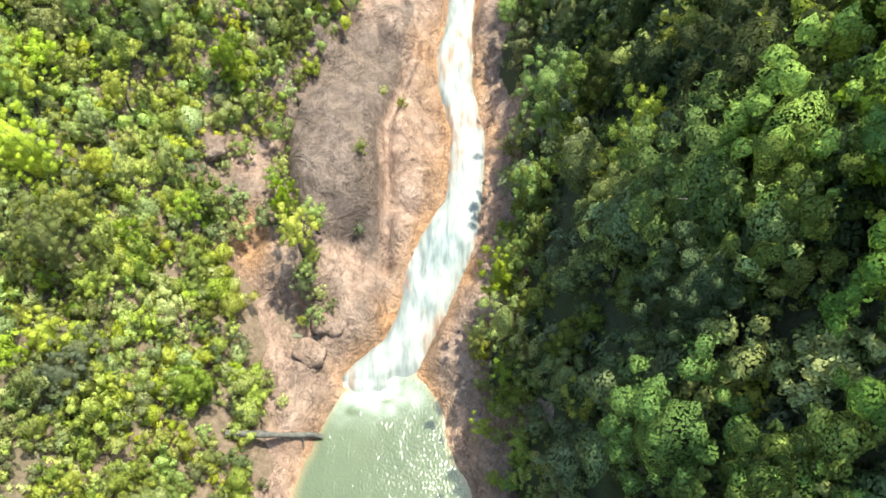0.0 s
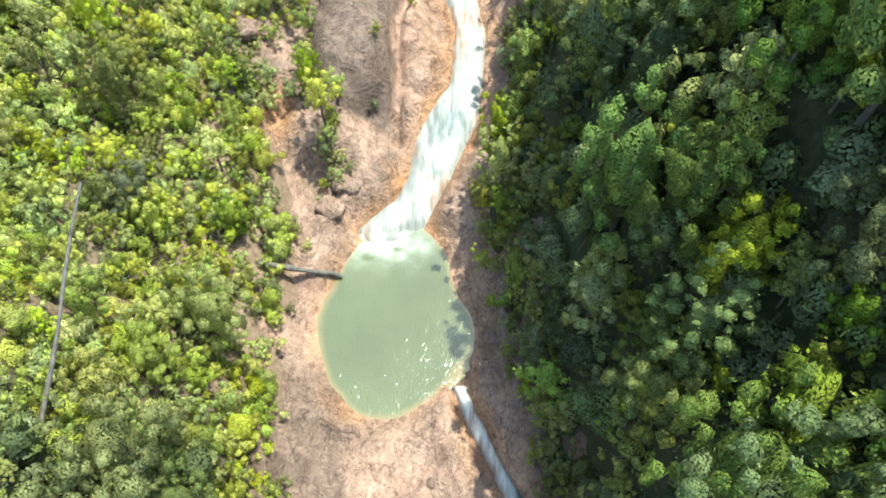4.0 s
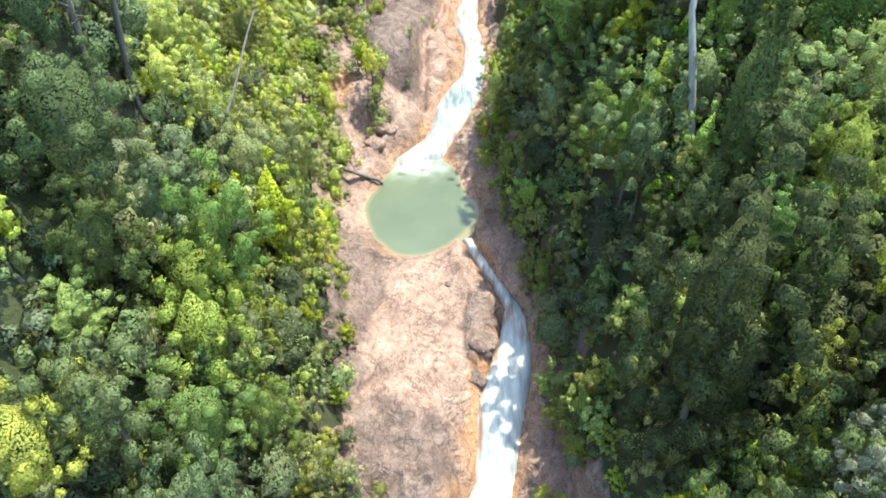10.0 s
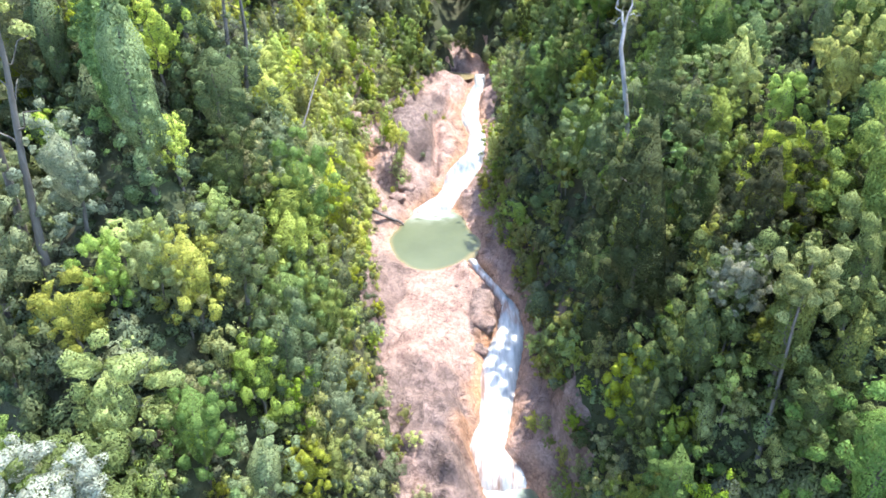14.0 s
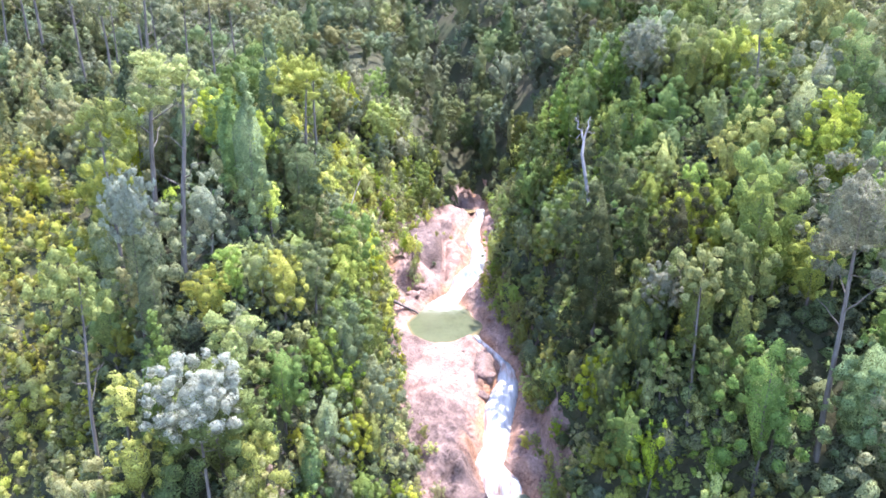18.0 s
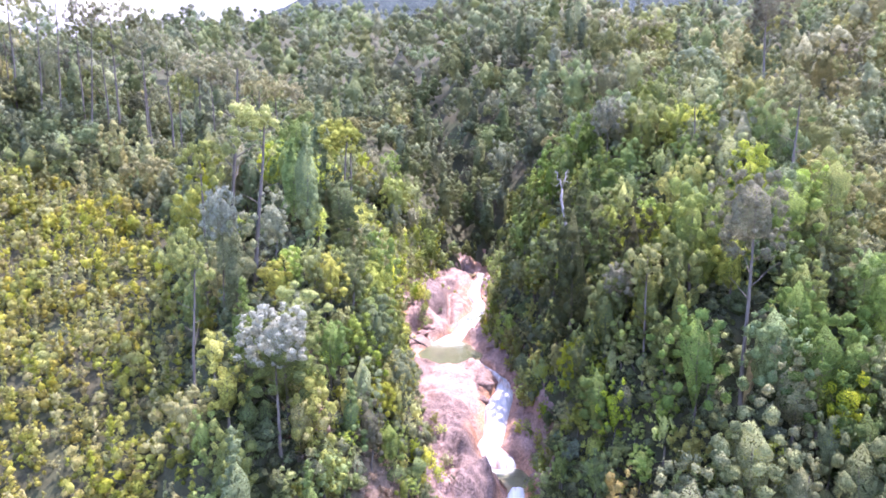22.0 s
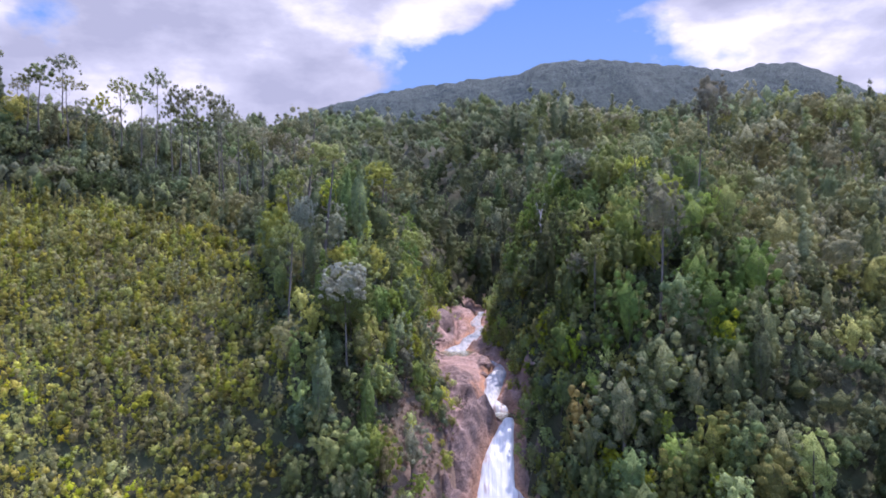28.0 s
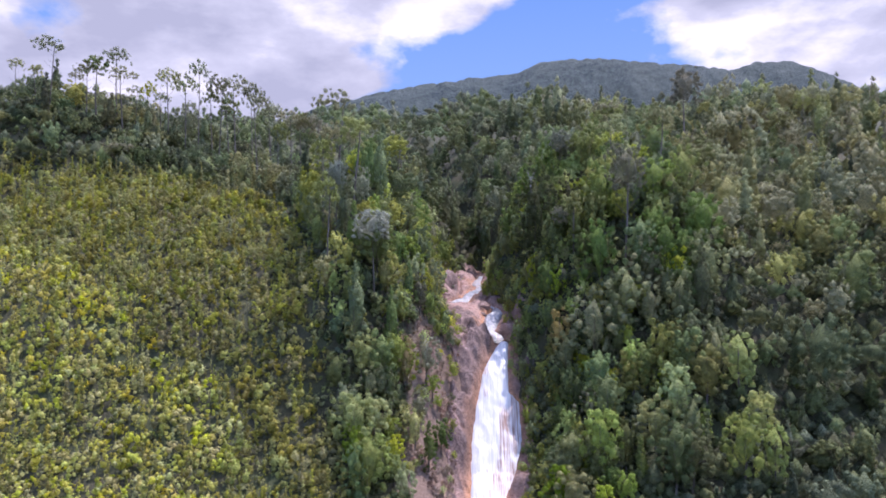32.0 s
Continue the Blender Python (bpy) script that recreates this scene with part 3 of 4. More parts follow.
    run = np.concatenate([[0], np.cumsum(np.hypot(np.diff(ys), np.diff(BED(ys))))])
    co = np.stack([np.repeat(X.ravel()[:, None], 1, 1)[:, 0], np.repeat(run, len(us))], -1)
    idx = np.empty(len(me.loops), np.int32)
    me.loops.foreach_get("vertex_index", idx)
    uv.data.foreach_set("uv", co[idx].astype(np.float32).ravel())
    return tagged(add(name, me, FOAM_FALL if y0 < 0 else FOAM_RUN if y0 < 20 else FOAM), label, "waterfall", kind="structure")


# the blue-grey spot near y = 38 is a tree shadow painted on
stream("upper_cascade", 82, 23.6, "white foaming cascade sliding over granite into the pool", .15, lambda U, S: 1.0 * np.exp(-((S - 53.2) / 1.6) ** 2) + .35 * np.exp(-((S - 61) / 1.2) ** 2 - ((U + .3) / .4) ** 2) - .22, lambda X, S: 1.9 * np.exp(-((X + .3) / 1.5) ** 2 - ((S - 38) / 3.0) ** 2) - .2)
stream("lower_cascade", 7.6, -33.6, "white cascade leaving the pool over dark rock", .12, lambda U, S: (.12 * step(-9, -3, S)) - .15 * step(-9, -14, S), lambda X, S: 1.15 * np.exp(-((S + 3.5) / 4.5) ** 2) - .25)
stream("main_waterfall", -40.6, -150, "tall white waterfall plunging down the rock face", .3, lambda U, S: .62 * step(-.02, .12, U) * step(.98, .86, U) * step(-54, -57, S) * step(-84, -72, S) - .25, lambda X, S: 0 * X - .7)

px, py = np.arange(-19, 5, .22), np.arange(1, 30, .22)
X, Y = np.meshgrid(px, py)
pe = pool_edge(X, Y)
foot = np.exp(-(((X + 7.6 + .35 * (Y - 25)) / 3.4) ** 2 + ((Y - 25.0) / 2.8) ** 2)) + .2 * np.exp(-(((X + 10.5) / 2.0) ** 2 + ((Y - 22.8) / 2.2) ** 2))
foam = np.clip(1.35 * foot ** 1.3 + 1.6 * foot * fbm(X / 1.6, Y / 1.1, 4, 91), 0, 1)
Z = 0 * X + .02 * fbm(X / .9, Y / .9, 2, 95) + .12 * foot * fbm(X, Y, 3, 97)
fa = grid_faces(len(px), len(py))
keep = (pe.ravel()[fa] < 1.0).all(1)
pool = tagged(add("pool", mesh_from("pool", np.stack([X, Y, Z], -1).reshape(-1, 3), fa[keep],
              {"shore": np.clip(1 + pe / .7, 0, 1).ravel() * .45, "foam": foam.ravel()}, True), POOL),
              "calm murky green rock pool with small ripples", "water", kind="structure")
px, py = np.arange(-2, 12, .2), np.arange(-42, -30, .2)
X, Y = np.meshgrid(px, py)
foot = np.exp(-(((X - 2.6) / 2.2) ** 2 + ((Y + 32.2) / 1.6) ** 2))
fa = grid_faces(len(px), len(py))
wet = np.maximum(WATER_L(Y) - X, X - WATER_R(Y)) + .8 * fbm(X / 2, Y / 2, 2, 13)
keep = (wet.ravel()[fa] < .7).all(1) & (Y.ravel()[fa] > -41.4).all(1)
basin = tagged(add("water_basin", mesh_from("water_basin", np.stack([X, Y, -7.92 + .03 * fbm(X, Y, 2, 5)], -1).reshape(-1, 3), fa[keep],
               {"shore": np.clip(.35 + .5 * wet, 0, .5).ravel(), "foam": np.clip(foot * 1.5 + foot * fbm(X, Y, 3, 9), 0, 1).ravel()}, True), POOL),
               "small grey-green plunge pool between two falls", "water", kind="structure")

# ---- far mountain ----
mx, my = np.linspace(-1500, 2300, 330), np.linspace(1500, 3000, 110)
X, Y = np.meshgrid(mx, my)
CREST = table((-2200, 60), (-1500, 220), (-900, 470), (-554, 628), (-249, 694), (34, 735), (187, 748), (318, 796), (514, 814), (732, 792), (906, 780), (1037, 760), (1146, 790), (1277, 797), (1386, 758), (1495, 705), (1643, 650), (2200, 420), (2900, 200))
fold = np.exp(-np.abs((Y - 2550) / 560) ** 1.6)
Z = CREST(X) * fold * (1 - .3 * (1 - fold) * (vnoise(X / 210, Y / 500, 101) + vnoise(X / 90, Y / 260, 103))) + 16 * (1 - .7 * fold) * fbm(X / 70, Y / 70, 4, 105) + 15 * fbm(X / 26, Y / 26, 2, 107)
mountain = tagged(add("mountain", mesh_from("mountain", np.stack([X, Y, Z], -1).reshape(-1, 3), grid_faces(len(mx), len(my)), smooth=True), MOUNT),
                  "distant forested mountain under the clouds", "mountain", kind="structure")

SKY, n, l, p = shader("cloudy_sky", 1.0)
c = coord(n)
sep = n.new("ShaderNodeSeparateXYZ")
l.new(c, sep.inputs[0])


def lane(out, lo, hi):
    r = n.new("ShaderNodeMapRange")
    r.inputs["From Min"].default_value, r.inputs["From Max"].default_value = lo, hi
    l.new(out, r.inputs[0])
    return r.outputs[0]


puff = noise_tex(n, l, c, .0021, 9, .52, (1, 1, 1.5))
broad = noise_tex(n, l, c, .0007, 3, .5, (1, 1, 1.3))
slant = n.new("ShaderNodeMath")
slant.operation, slant.inputs[1].default_value, slant.inputs[2].default_value = "MULTIPLY_ADD", -1.9, 1950
l.new(sep.outputs[2], slant.inputs[0])
drawn = n.new("ShaderNodeMath")
l.new(sep.outputs[0], drawn.inputs[0])
l.new(slant.outputs[0], drawn.inputs[1])
bank_l = ramp(n, l, lane(drawn.outputs[0], -2600, 2600), (0.0, (.74,) * 3), (.36, (.68,) * 3), (.44, (.4,) * 3), (.5, (.28,) * 3))
bank_r = ramp(n, l, lane(sep.outputs[0], -2600, 2600), (.66, (.28,) * 3), (.71, (.36,) * 3), (.75, (.66,) * 3), (1.0, (.72,) * 3))
across = blend(n, l, 1.0, bank_l, bank_r, "LIGHTEN")
m1 = blend(n, l, .5, puff, across)
m1 = blend(n, l, .22, m1, broad)
cover = ramp(n, l, m1, (.475, (0, 0, 0)), (.53, (1, 1, 1)))
shade = noise_tex(n, l, c, .0013, 6, .55, (1, 1, 2.0))
white = ramp(n, l, shade, (.36, (.48, .51, .59)), (.5, (.66, .69, .75)), (.6, (1.0, 1.0, 1.0)))
blue = ramp(n, l, lane(sep.outputs[2], 500, 1900), (0.0, (.33, .53, .86)), (1.0, (.14, .32, .75)))
em = n.new("ShaderNodeEmission")
l.new(blend(n, l, cover, blue, white), em.inputs[0])
em.inputs[1].default_value = .31
l.new(em.outputs[0], n["Material Output"].inputs[0])
an = np.linspace(-.82, .82, 41)
hz = np.linspace(-100, 2700, 12)
A, HZ = np.meshgrid(an, hz)
backdrop = tagged(add("backdrop", mesh_from("backdrop", np.stack([3900 * np.sin(A), 3900 * np.cos(A) - 200, HZ], -1).reshape(-1, 3), grid_faces(41, 12), smooth=True), SKY),
                  "blue sky with white cumulus clouds behind the mountain", "sky", kind="structure")
backdrop.visible_shadow = False


# ---- trees ----
bm = bmesh.new()
bmesh.ops.create_icosphere(bm, subdivisions=1, radius=1)
ICO_V = np.array([v.co[:] for v in bm.verts])
ICO_F = np.array([[v.index for v in f.verts] for f in bm.faces])
bm.free()


def unit(v):
    return v / np.maximum(np.linalg.norm(v, axis=1)[:, None], 1e-6)


def leaves(rng, centre, radius, count, size, out):
    """Leaf sprays set over the shell of one clump; they shade as part of the round clump. Gives points, faces, normals."""
    d = unit(rng.normal(size=(count, 3)) + .5 * out)
    d[:, 2] = np.where(d[:, 2] < -.45, -d[:, 2], d[:, 2])
    pos = centre + d * radius * (.68 + .72 * rng.random((count, 1)) ** 1.3) * np.array([1.05, 1.05, .95])
    nrm = unit(d * .7 + rng.normal(size=(count, 3)) * .5 + np.array([0, 0, .25]))
    t = unit(np.cross(nrm, rng.normal(size=(count, 3))))
    b = np.cross(nrm, t)
    s = size * (.55 + .9 * rng.random((count, 1)))
    V = np.stack([pos - t * s * .8, pos - b * s * .5, pos + t * s * .9 - np.array([0, 0, .25]) * s, pos + b * s * .5], 1).reshape(-1, 3)
    i = np.arange(count)[:, None] * 4
    N = np.repeat(unit(d * .8 + nrm * .3 + .3 * out), 4, 0)
    return V, np.concatenate([i + [0, 1, 2], i + [0, 2, 3]], 0), N


def gather(parts):
    V, F, N, at = [], [], [], 0
    for v, f, *nn in parts:
        V.append(v)
        F.append(f + at)
        N.append(nn[0] if nn else v * 0 + [0, 0, 1.0])
        at += len(v)
    return np.concatenate(V), np.concatenate(F), np.concatenate(N)


OCT_V = np.array([(1, 0, 0), (-1, 0, 0), (0, 1, 0), (0, -1, 0), (0, 0, 1), (0, 0, -1)], float)
OCT_F = np.array([(0, 2, 4), (2, 1, 4), (1, 3, 4), (3, 0, 4), (2, 0, 5), (1, 2, 5), (3, 1, 5), (0, 3, 5)])


def core(rng, centre, radius, coarse, squash=.86):
    """The leafy heart of a clump, lumpy and uneven."""
    v, f = (OCT_V * 1.15, OCT_F) if coarse else (ICO_V, ICO_F)
    w = v * radius * (.6 + .75 * rng.random((len(v), 1))) * np.array([1, 1, squash])
    return w + centre, f, unit(v)


def crown_parts(rng, lobes, wide, deep, base, per, size, lobe_r, shape="round", core_size=.9):
    """A crown of leafy clumps from base up to base + deep."""
    parts, mid = [], base + deep * .45
    bulge, way = .68 + .6 * rng.random(5), rng.random() * 6.28
    for k in range(lobes):
        a, q = 2.39996 * k + rng.random() * .7 + way, (k + .5) / lobes
        if shape == "round":
            zz = -.8 + 1.72 * q
            ring = math.sqrt(max(.0, 1 - min(1, abs(zz)) ** (2.4 if zz > 0 else 3.2)))
            far = (.62 + .46 * rng.random()) * bulge[int(a / 6.283 * 5) % 5]
            c = np.array([math.cos(a) * wide * ring * far, math.sin(a) * wide * ring * far, mid + deep * .5 * zz * (.74 + .46 * rng.random())])
        elif shape == "flat":
            rad = wide * math.sqrt(q) * (.75 + .4 * rng.random())
            c = np.array([math.cos(a) * rad, math.sin(a) * rad, base + deep * (.6 + .4 * rng.random() - .3 * q)])
        else:
            rad = wide * (1.02 - .95 * q) * (.5 + .6 * rng.random())
            c = np.array([math.cos(a) * rad, math.sin(a) * rad, base + deep * q])
        r = lobe_r * (.5 + .9 * rng.random()) * (.75 if shape == "cone" and q > .7 else 1)
        out = np.array([c[0] / max(wide, .1), c[1] / max(wide, .1), (c[2] - mid) / max(deep, .1) * 1.4 + .25])
        out = out / max(np.linalg.norm(out), .3)
        parts.append(leaves(rng, c, r, per, size, out))
        if core_size:
            parts.append(core(rng, c, r * core_size, per < 6, .7 + .5 * rng.random()))
    if core_size and lobes > 9 and shape != "flat":
        parts.append(core(rng, np.array([0, 0, mid]), wide * .55, False, deep * .36 / (wide * .55)))
    return parts


def tube(path, radii, sides=6):
    """A tapered limb along the points of path."""
    V, F = [], []
    for k, (pt, r) in enumerate(zip(path, radii)):
        d = Vector(path[min(k + 1, len(path) - 1)]) - Vector(path[max(k - 1, 0)])
        q = d.to_track_quat("Z", "Y")
        for i in range(sides):
            a = 2 * math.pi * i / sides
            V.append(tuple(Vector(pt) + q @ Vector((math.cos(a) * r, math.sin(a) * r, 0))))
    for k in range(len(path) - 1):
        for i in range(sides):
            a, b = k * sides + i, k * sides + (i + 1) % sides
            F += [(a, b, b + sides), (a, b + sides, a + sides)]
    return np.array(V), np.array(F)


def limb(rng, start, end, r0, r1, wob=.25, n=4, sides=4):
    p0, p1 = np.array(start, float), np.array(end, float)
    pts = [p0 + (p1 - p0) * q + rng.normal(size=3) * wob * math.sin(math.pi * q) for q in np.linspace(0, 1, n)]
    return tube(pts, np.linspace(r0, r1, n), sides)


def trunk_parts(rng, tall, r, branches, spread, lean=.4, fork=.5, twigs=0):
    top = np.array([rng.normal() * lean, rng.normal() * lean, tall])
    n = 5
    pts = [np.array([0, 0, -1.5]) + (top + [0, 0, 1.5]) * q + rng.normal(size=3) * .12 * math.sin(math.pi * q) for q in np.linspace(0, 1, n)]
    parts = [tube(pts, r * np.linspace(1.25, .35, n), 5)]
    for k in range(branches):
        q = fork + (1 - fork) * (k + .5) / branches * .9
        p0 = pts[0] + (pts[-1] - pts[0]) * q
        a = 2.4 * k + rng.random()
        ln = spread * (1.1 - .6 * q) * (.7 + .6 * rng.random())
        p1 = p0 + np.array([math.cos(a) * ln, math.sin(a) * ln, ln * (.5 + .5 * rng.random())])
        parts.append(limb(rng, p0, p1, r * .42 * (1.25 - q), r * .1, .18))
        for w in range(twigs):
            m = p0 + (p1 - p0) * (.4 + .2 * w)
            parts.append(limb(rng, m, m + rng.normal(size=3) * ln * .28 + [0, 0, ln * .25], r * .13, r * .04, .08, 3, 4))
    return parts


def tree_kind(seed, name, label, leaf, bark, tall, wide, lobes, per, size, lobe_r, shape="round", crown_at=.35, r=.2, branches=3, lean=.4, group="forest trees", twigs=0, heart=.8, split=False):
    rng = np.random.default_rng(seed)
    root = tagged(new(name), label, "tree", group)
    wood = trunk_parts(rng, tall * (.9 if split else .74), r, branches, wide * .8, lean, .5, twigs)
    V, F, _ = gather(wood[:1] if split else wood)
    trunk = add("trunk", mesh_from("trunk", V, F, smooth=True), bark, root)
    for k in range(branches if split else 0):
        V, F, _ = gather(wood[1 + k * (1 + twigs):1 + (k + 1) * (1 + twigs)])
        add("limb", mesh_from("limb", V, F, smooth=True), bark, trunk)
    if size:
        V, F, N = gather(crown_parts(rng, lobes, wide, tall * (1 - crown_at), tall * crown_at, per, size, lobe_r, shape, heart))
        add("crown", mesh_from("crown", V, F, normals=N), leaf, root)
    root["tall"] = float(tall)
    return root


def both(seed, count, name, label, leaf, bark, tall, wide, lobes, size, lobe_r, shape="round", **more):
    """The kind with fine leaves for the stream's banks, and with fewer, larger sprays for the slopes further off."""
    near = [tree_kind(seed + k, name, label, leaf, bark, tall + k, wide * (1 + .07 * k), int(lobes * 3.1) + 2, 11, size * .56, lobe_r * .47, shape, **more) for k in range(count)]
    off = [tree_kind(seed + k, name, label, leaf, bark, tall + k, wide * (1 + .07 * k), int(lobes * 2.5) + 2, 7, size * .72, lobe_r * .52, shape, **more) for k in range(count)]
    return near, off


KINDS = {
    "broad": both(11, 3, "broadleaf_tree", "rounded green broadleaf tree on the steep valley side", LEAF, BARK, 10.5, 3.1, 17, .3, 1.4, crown_at=.2),
    "deep": both(31, 3, "dark_broadleaf_tree", "dense dark green broadleaf tree in the valley forest", LEAF_DEEP, BARK, 11.5, 3.2, 17, .3, 1.45, crown_at=.2),
    "olive": both(51, 2, "olive_green_tree", "olive green tree with a loose uneven crown", LEAF_OLIVE, BARK, 10, 2.9, 16, .28, 1.3, crown_at=.2),
    "bright": both(61, 2, "young_bright_tree", "young tree with bright yellow-green leaves", LEAF_BRIGHT, BARK, 6.5, 1.8, 10, .27, .9),
    "slender": both(71, 2, "slender_tree", "slender tree with a narrow pointed crown", LEAF_DEEP, BARK, 12.5, 2.4, 17, .27, 1.2, "cone", crown_at=.08),
    "silver": both(81, 1, "silver_leaved_tree", "tree with pale silvery grey leaves", LEAF_SILVER, BARK, 20, 4.2, 36, .3, 1.2, crown_at=.64, heart=.85),
    "grey": both(91, 2, "grey_green_tree", "thin crowned grey-green tree", LEAF_GREY, BARK, 11, 2.9, 17, .27, 1.25, crown_at=.2),
    "rust": both(95, 1, "rusty_tree", "tree with rusty orange-brown young leaves", LEAF_RUST, BARK, 10, 2.2, 16, .28, 1.25, crown_at=.12),
    "tall": both(101, 3, "tall_emergent_tree", "tall tree with a bare trunk and a small flat crown", LEAF_OLIVE, BARK, 21, 3.0, 15, .32, 1.3, "flat", crown_at=.58, r=.23, branches=8, lean=.7, heart=.85, split=True),
    "giant": both(111, 1, "giant_broadleaf_tree", "large spreading broadleaf tree above the forest", LEAF_GIANT, BARK, 22, 4.8, 46, .34, 1.6, crown_at=.03, r=.26, branches=7),
    "shade": both(113, 2, "dark_olive_tree", "olive broadleaf tree, the slope's shade put into its leaf colour", LEAF_GIANT, BARK, 11.5, 3.2, 17, .3, 1.4, crown_at=.2),
    "bluegiant": both(115, 1, "blue_green_tree", "large dense blue-green tree on the bank", LEAF_DEEP, BARK, 19, 3.4, 36, .3, 1.4, crown_at=.04, r=.28, branches=7),
    "olivegiant": both(117, 1, "large_olive_tree", "large olive green tree with a broad sunlit crown", LEAF, BARK, 20, 3.7, 36, .32, 1.45, crown_at=.03, r=.26, branches=7),
    "brightgiant": both(119, 1, "large_yellow_green_tree", "broad tree with bright yellow-green leaves", LEAF_BRIGHT, BARK, 15, 3.2, 32, .3, 1.25, crown_at=.04, r=.22, branches=7),
    "umbrella": both(121, 3, "umbrella_tree", "open tree with thin trunk and spreading flat crown", LEAF_HAZE, BARK, 18, 3.4, 20, .3, 1.0, "flat", crown_at=.72, r=.19, branches=10, lean=.9, heart=.7, split=True),
    "teal": both(125, 1, "pale_blue_green_tree", "broad tree with pale blue-green leaves", LEAF_TEAL, BARK, 17, 4.2, 30, .3, 1.35, crown_at=.3, r=.24, branches=5),
    "bigcrown": both(127, 1, "emergent_tree", "tall emergent tree with a long bare trunk and wide crown", LEAF_HAZE, BARK, 27, 4.6, 34, .32, 1.25, crown_at=.6, r=.27, branches=9, split=True),
    "crooked": both(129, 1, "crooked_tree", "crooked pale-limbed tree with a sparse brownish spreading crown", LEAF_HAZE, BARK, 30, 5.2, 18, .32, 1.3, "flat", crown_at=.74, r=.3, branches=10, lean=1.6, heart=.8, split=True),
    "shrub": both(141, 3, "shrub", "low leafy shrub on the rocky bank", LEAF_OLIVE, BARK, 2.6, 1.3, 5, .25, .7, crown_at=.12, r=.06, branches=3, group="shrubs on the banks"),
    "yellow": both(151, 2, "yellow_green_shrub", "yellow-green shrub with broad fronds", LEAF_BRIGHT, BARK, 2.4, 1.25, 5, .25, .65, crown_at=.12, r=.06, branches=3, group="shrubs on the banks"),
    "bank": both(171, 4, "bank_tree", "small tree clinging to the steep gully side", LEAF, BARK, 5.5, 1.5, 7, .26, .85, crown_at=.2, r=.1, branches=2),
    "bankolive": both(181, 3, "olive_bank_tree", "small olive green tree on the steep gully side", LEAF_OLIVE, BARK, 5.2, 1.5, 7, .26, .8, crown_at=.2, r=.1, branches=2),
    "greyshrub": both(161, 1, "grey_shrub", "dull grey-green shrub on the bank", LEAF_GREY, BARK, 2.4, 1.0, 3, .2, .6, crown_at=.12, r=.06, branches=4, group="shrubs on the banks"),
}
prng = random.Random(7)
taken = [(-4.5, 82.5, 7.0)]


def plant(kind, x, y, scale=1.0, near=None, top=None, tip=(0, 0), wide=1.0, sink=.3, rocky=False):
    """A copy of the kind, rooted at (x, y); top: the height that its tip reaches."""
    if near is None:
        near = -42 < y < 55 and -34 < x < 28
    choice = KINDS[kind][0 if near else 1]
    ob = choice[prng.randrange(len(choice))]
    z = float(height(x, y, rocky)) - sink
    s = min(max((top - z) / ob["tall"], .6), 2.1 if kind in ("umbrella", "silver", "grey", "bigcrown") else 1.45) if top is not None else scale
    w = wide * (s if top is None else math.sqrt(s))
    s = s * prng.uniform(.98, 1.28) if top is None else s
    m = pose(x, y, z, tip[0], tip[1], prng.uniform(0, 360)) @ Matrix.Diagonal((w * prng.uniform(.92, 1.1), w * prng.uniform(.92, 1.1), s, 1))
    ob.scale = (1, 1, 1)
    return copy_thing(ob, m)


# landmarks of the forest: kind, x, y, height of the tip, breadth
for kind, x, y, top, wide in (
        ("bluegiant", 12.5, 17.4, 35, 1.0), ("silver", -28.3, -62.2, 28.5, 1.2), ("silver", -40.8, -46, 43.5, .72), ("silver", 21.4, -41.4, 31, .78), ("bright", 19.4, -38.8, 32, 1.2), ("bright", 20.9, -37.4, 39, .8),
        ("giant", 15.4, -31.3, 46, 1.0), ("giant", 24.5, -36.5, 41, .85), ("olivegiant", 14, 1.2, 32.5, .9), ("bluegiant", 25, -7, 40, 1.0), ("olivegiant", 22, -20, 43, .9), ("giant", 28, 14, 42, 1.0), ("brightgiant", -28, -3, 30, 1.0), ("brightgiant", -32, -10, 34, 1.0), ("brightgiant", -25, -11, 30, .9), ("brightgiant", -19.5, -24, 24, .8),
        ("brightgiant", -33, 35.6, 17, .8), ("brightgiant", -36, 41, 18, .8), ("olivegiant", -30, 28, 20, .8), ("brightgiant", 44, -4, 60, 1.0), ("rust", 18.7, -57.3, 17, 1.0), ("tall", -37, -42, 58, 1.3), ("bigcrown", 37, -52.2, 47, 1.0), ("tall", -27, -18.9, 55, 1.2), ("tall", -26.6, -12.7, 54, 1.2), ("crooked", -43.6, -33.8, 66, 1.1),
        ("teal", -23.2, -22.4, 31, 1.0), ("olive", -19.5, -28.5, 29, 1.0), ("broad", -25.5, -31.5, 32, 1.0), ("deep", -19.5, -33.5, 26, 1.0), ("grey", -22.6, -37.3, 34, 1.1), ("silver", 27, -1, 60, 1.0), ("grey", 46, 6, 66, 1.4), ("tall", 52, -30, 62, 1.1), ("tall", -46, -38, 52, 1.1), ("tall", -41, -60, 38, .9), ("grey", 26.4, -65.1, 22, 1.3),
        ("rust", -20, -70, 6, .8), ("bright", -31, -40, 33, 1.1), ("grey", 55, -62, 24, 1.2), ("giant", 20, 31, 36, .8), ("grey", 18.5, 23, 34, 1.0), ("giant", 27, 4, 41, .8), ("bigcrown", 100, 97, 108, 1.3)):
    plant(kind, x, y, top=top, wide=wide, near=True)
    taken.append((x, y, 1.9 * wide))
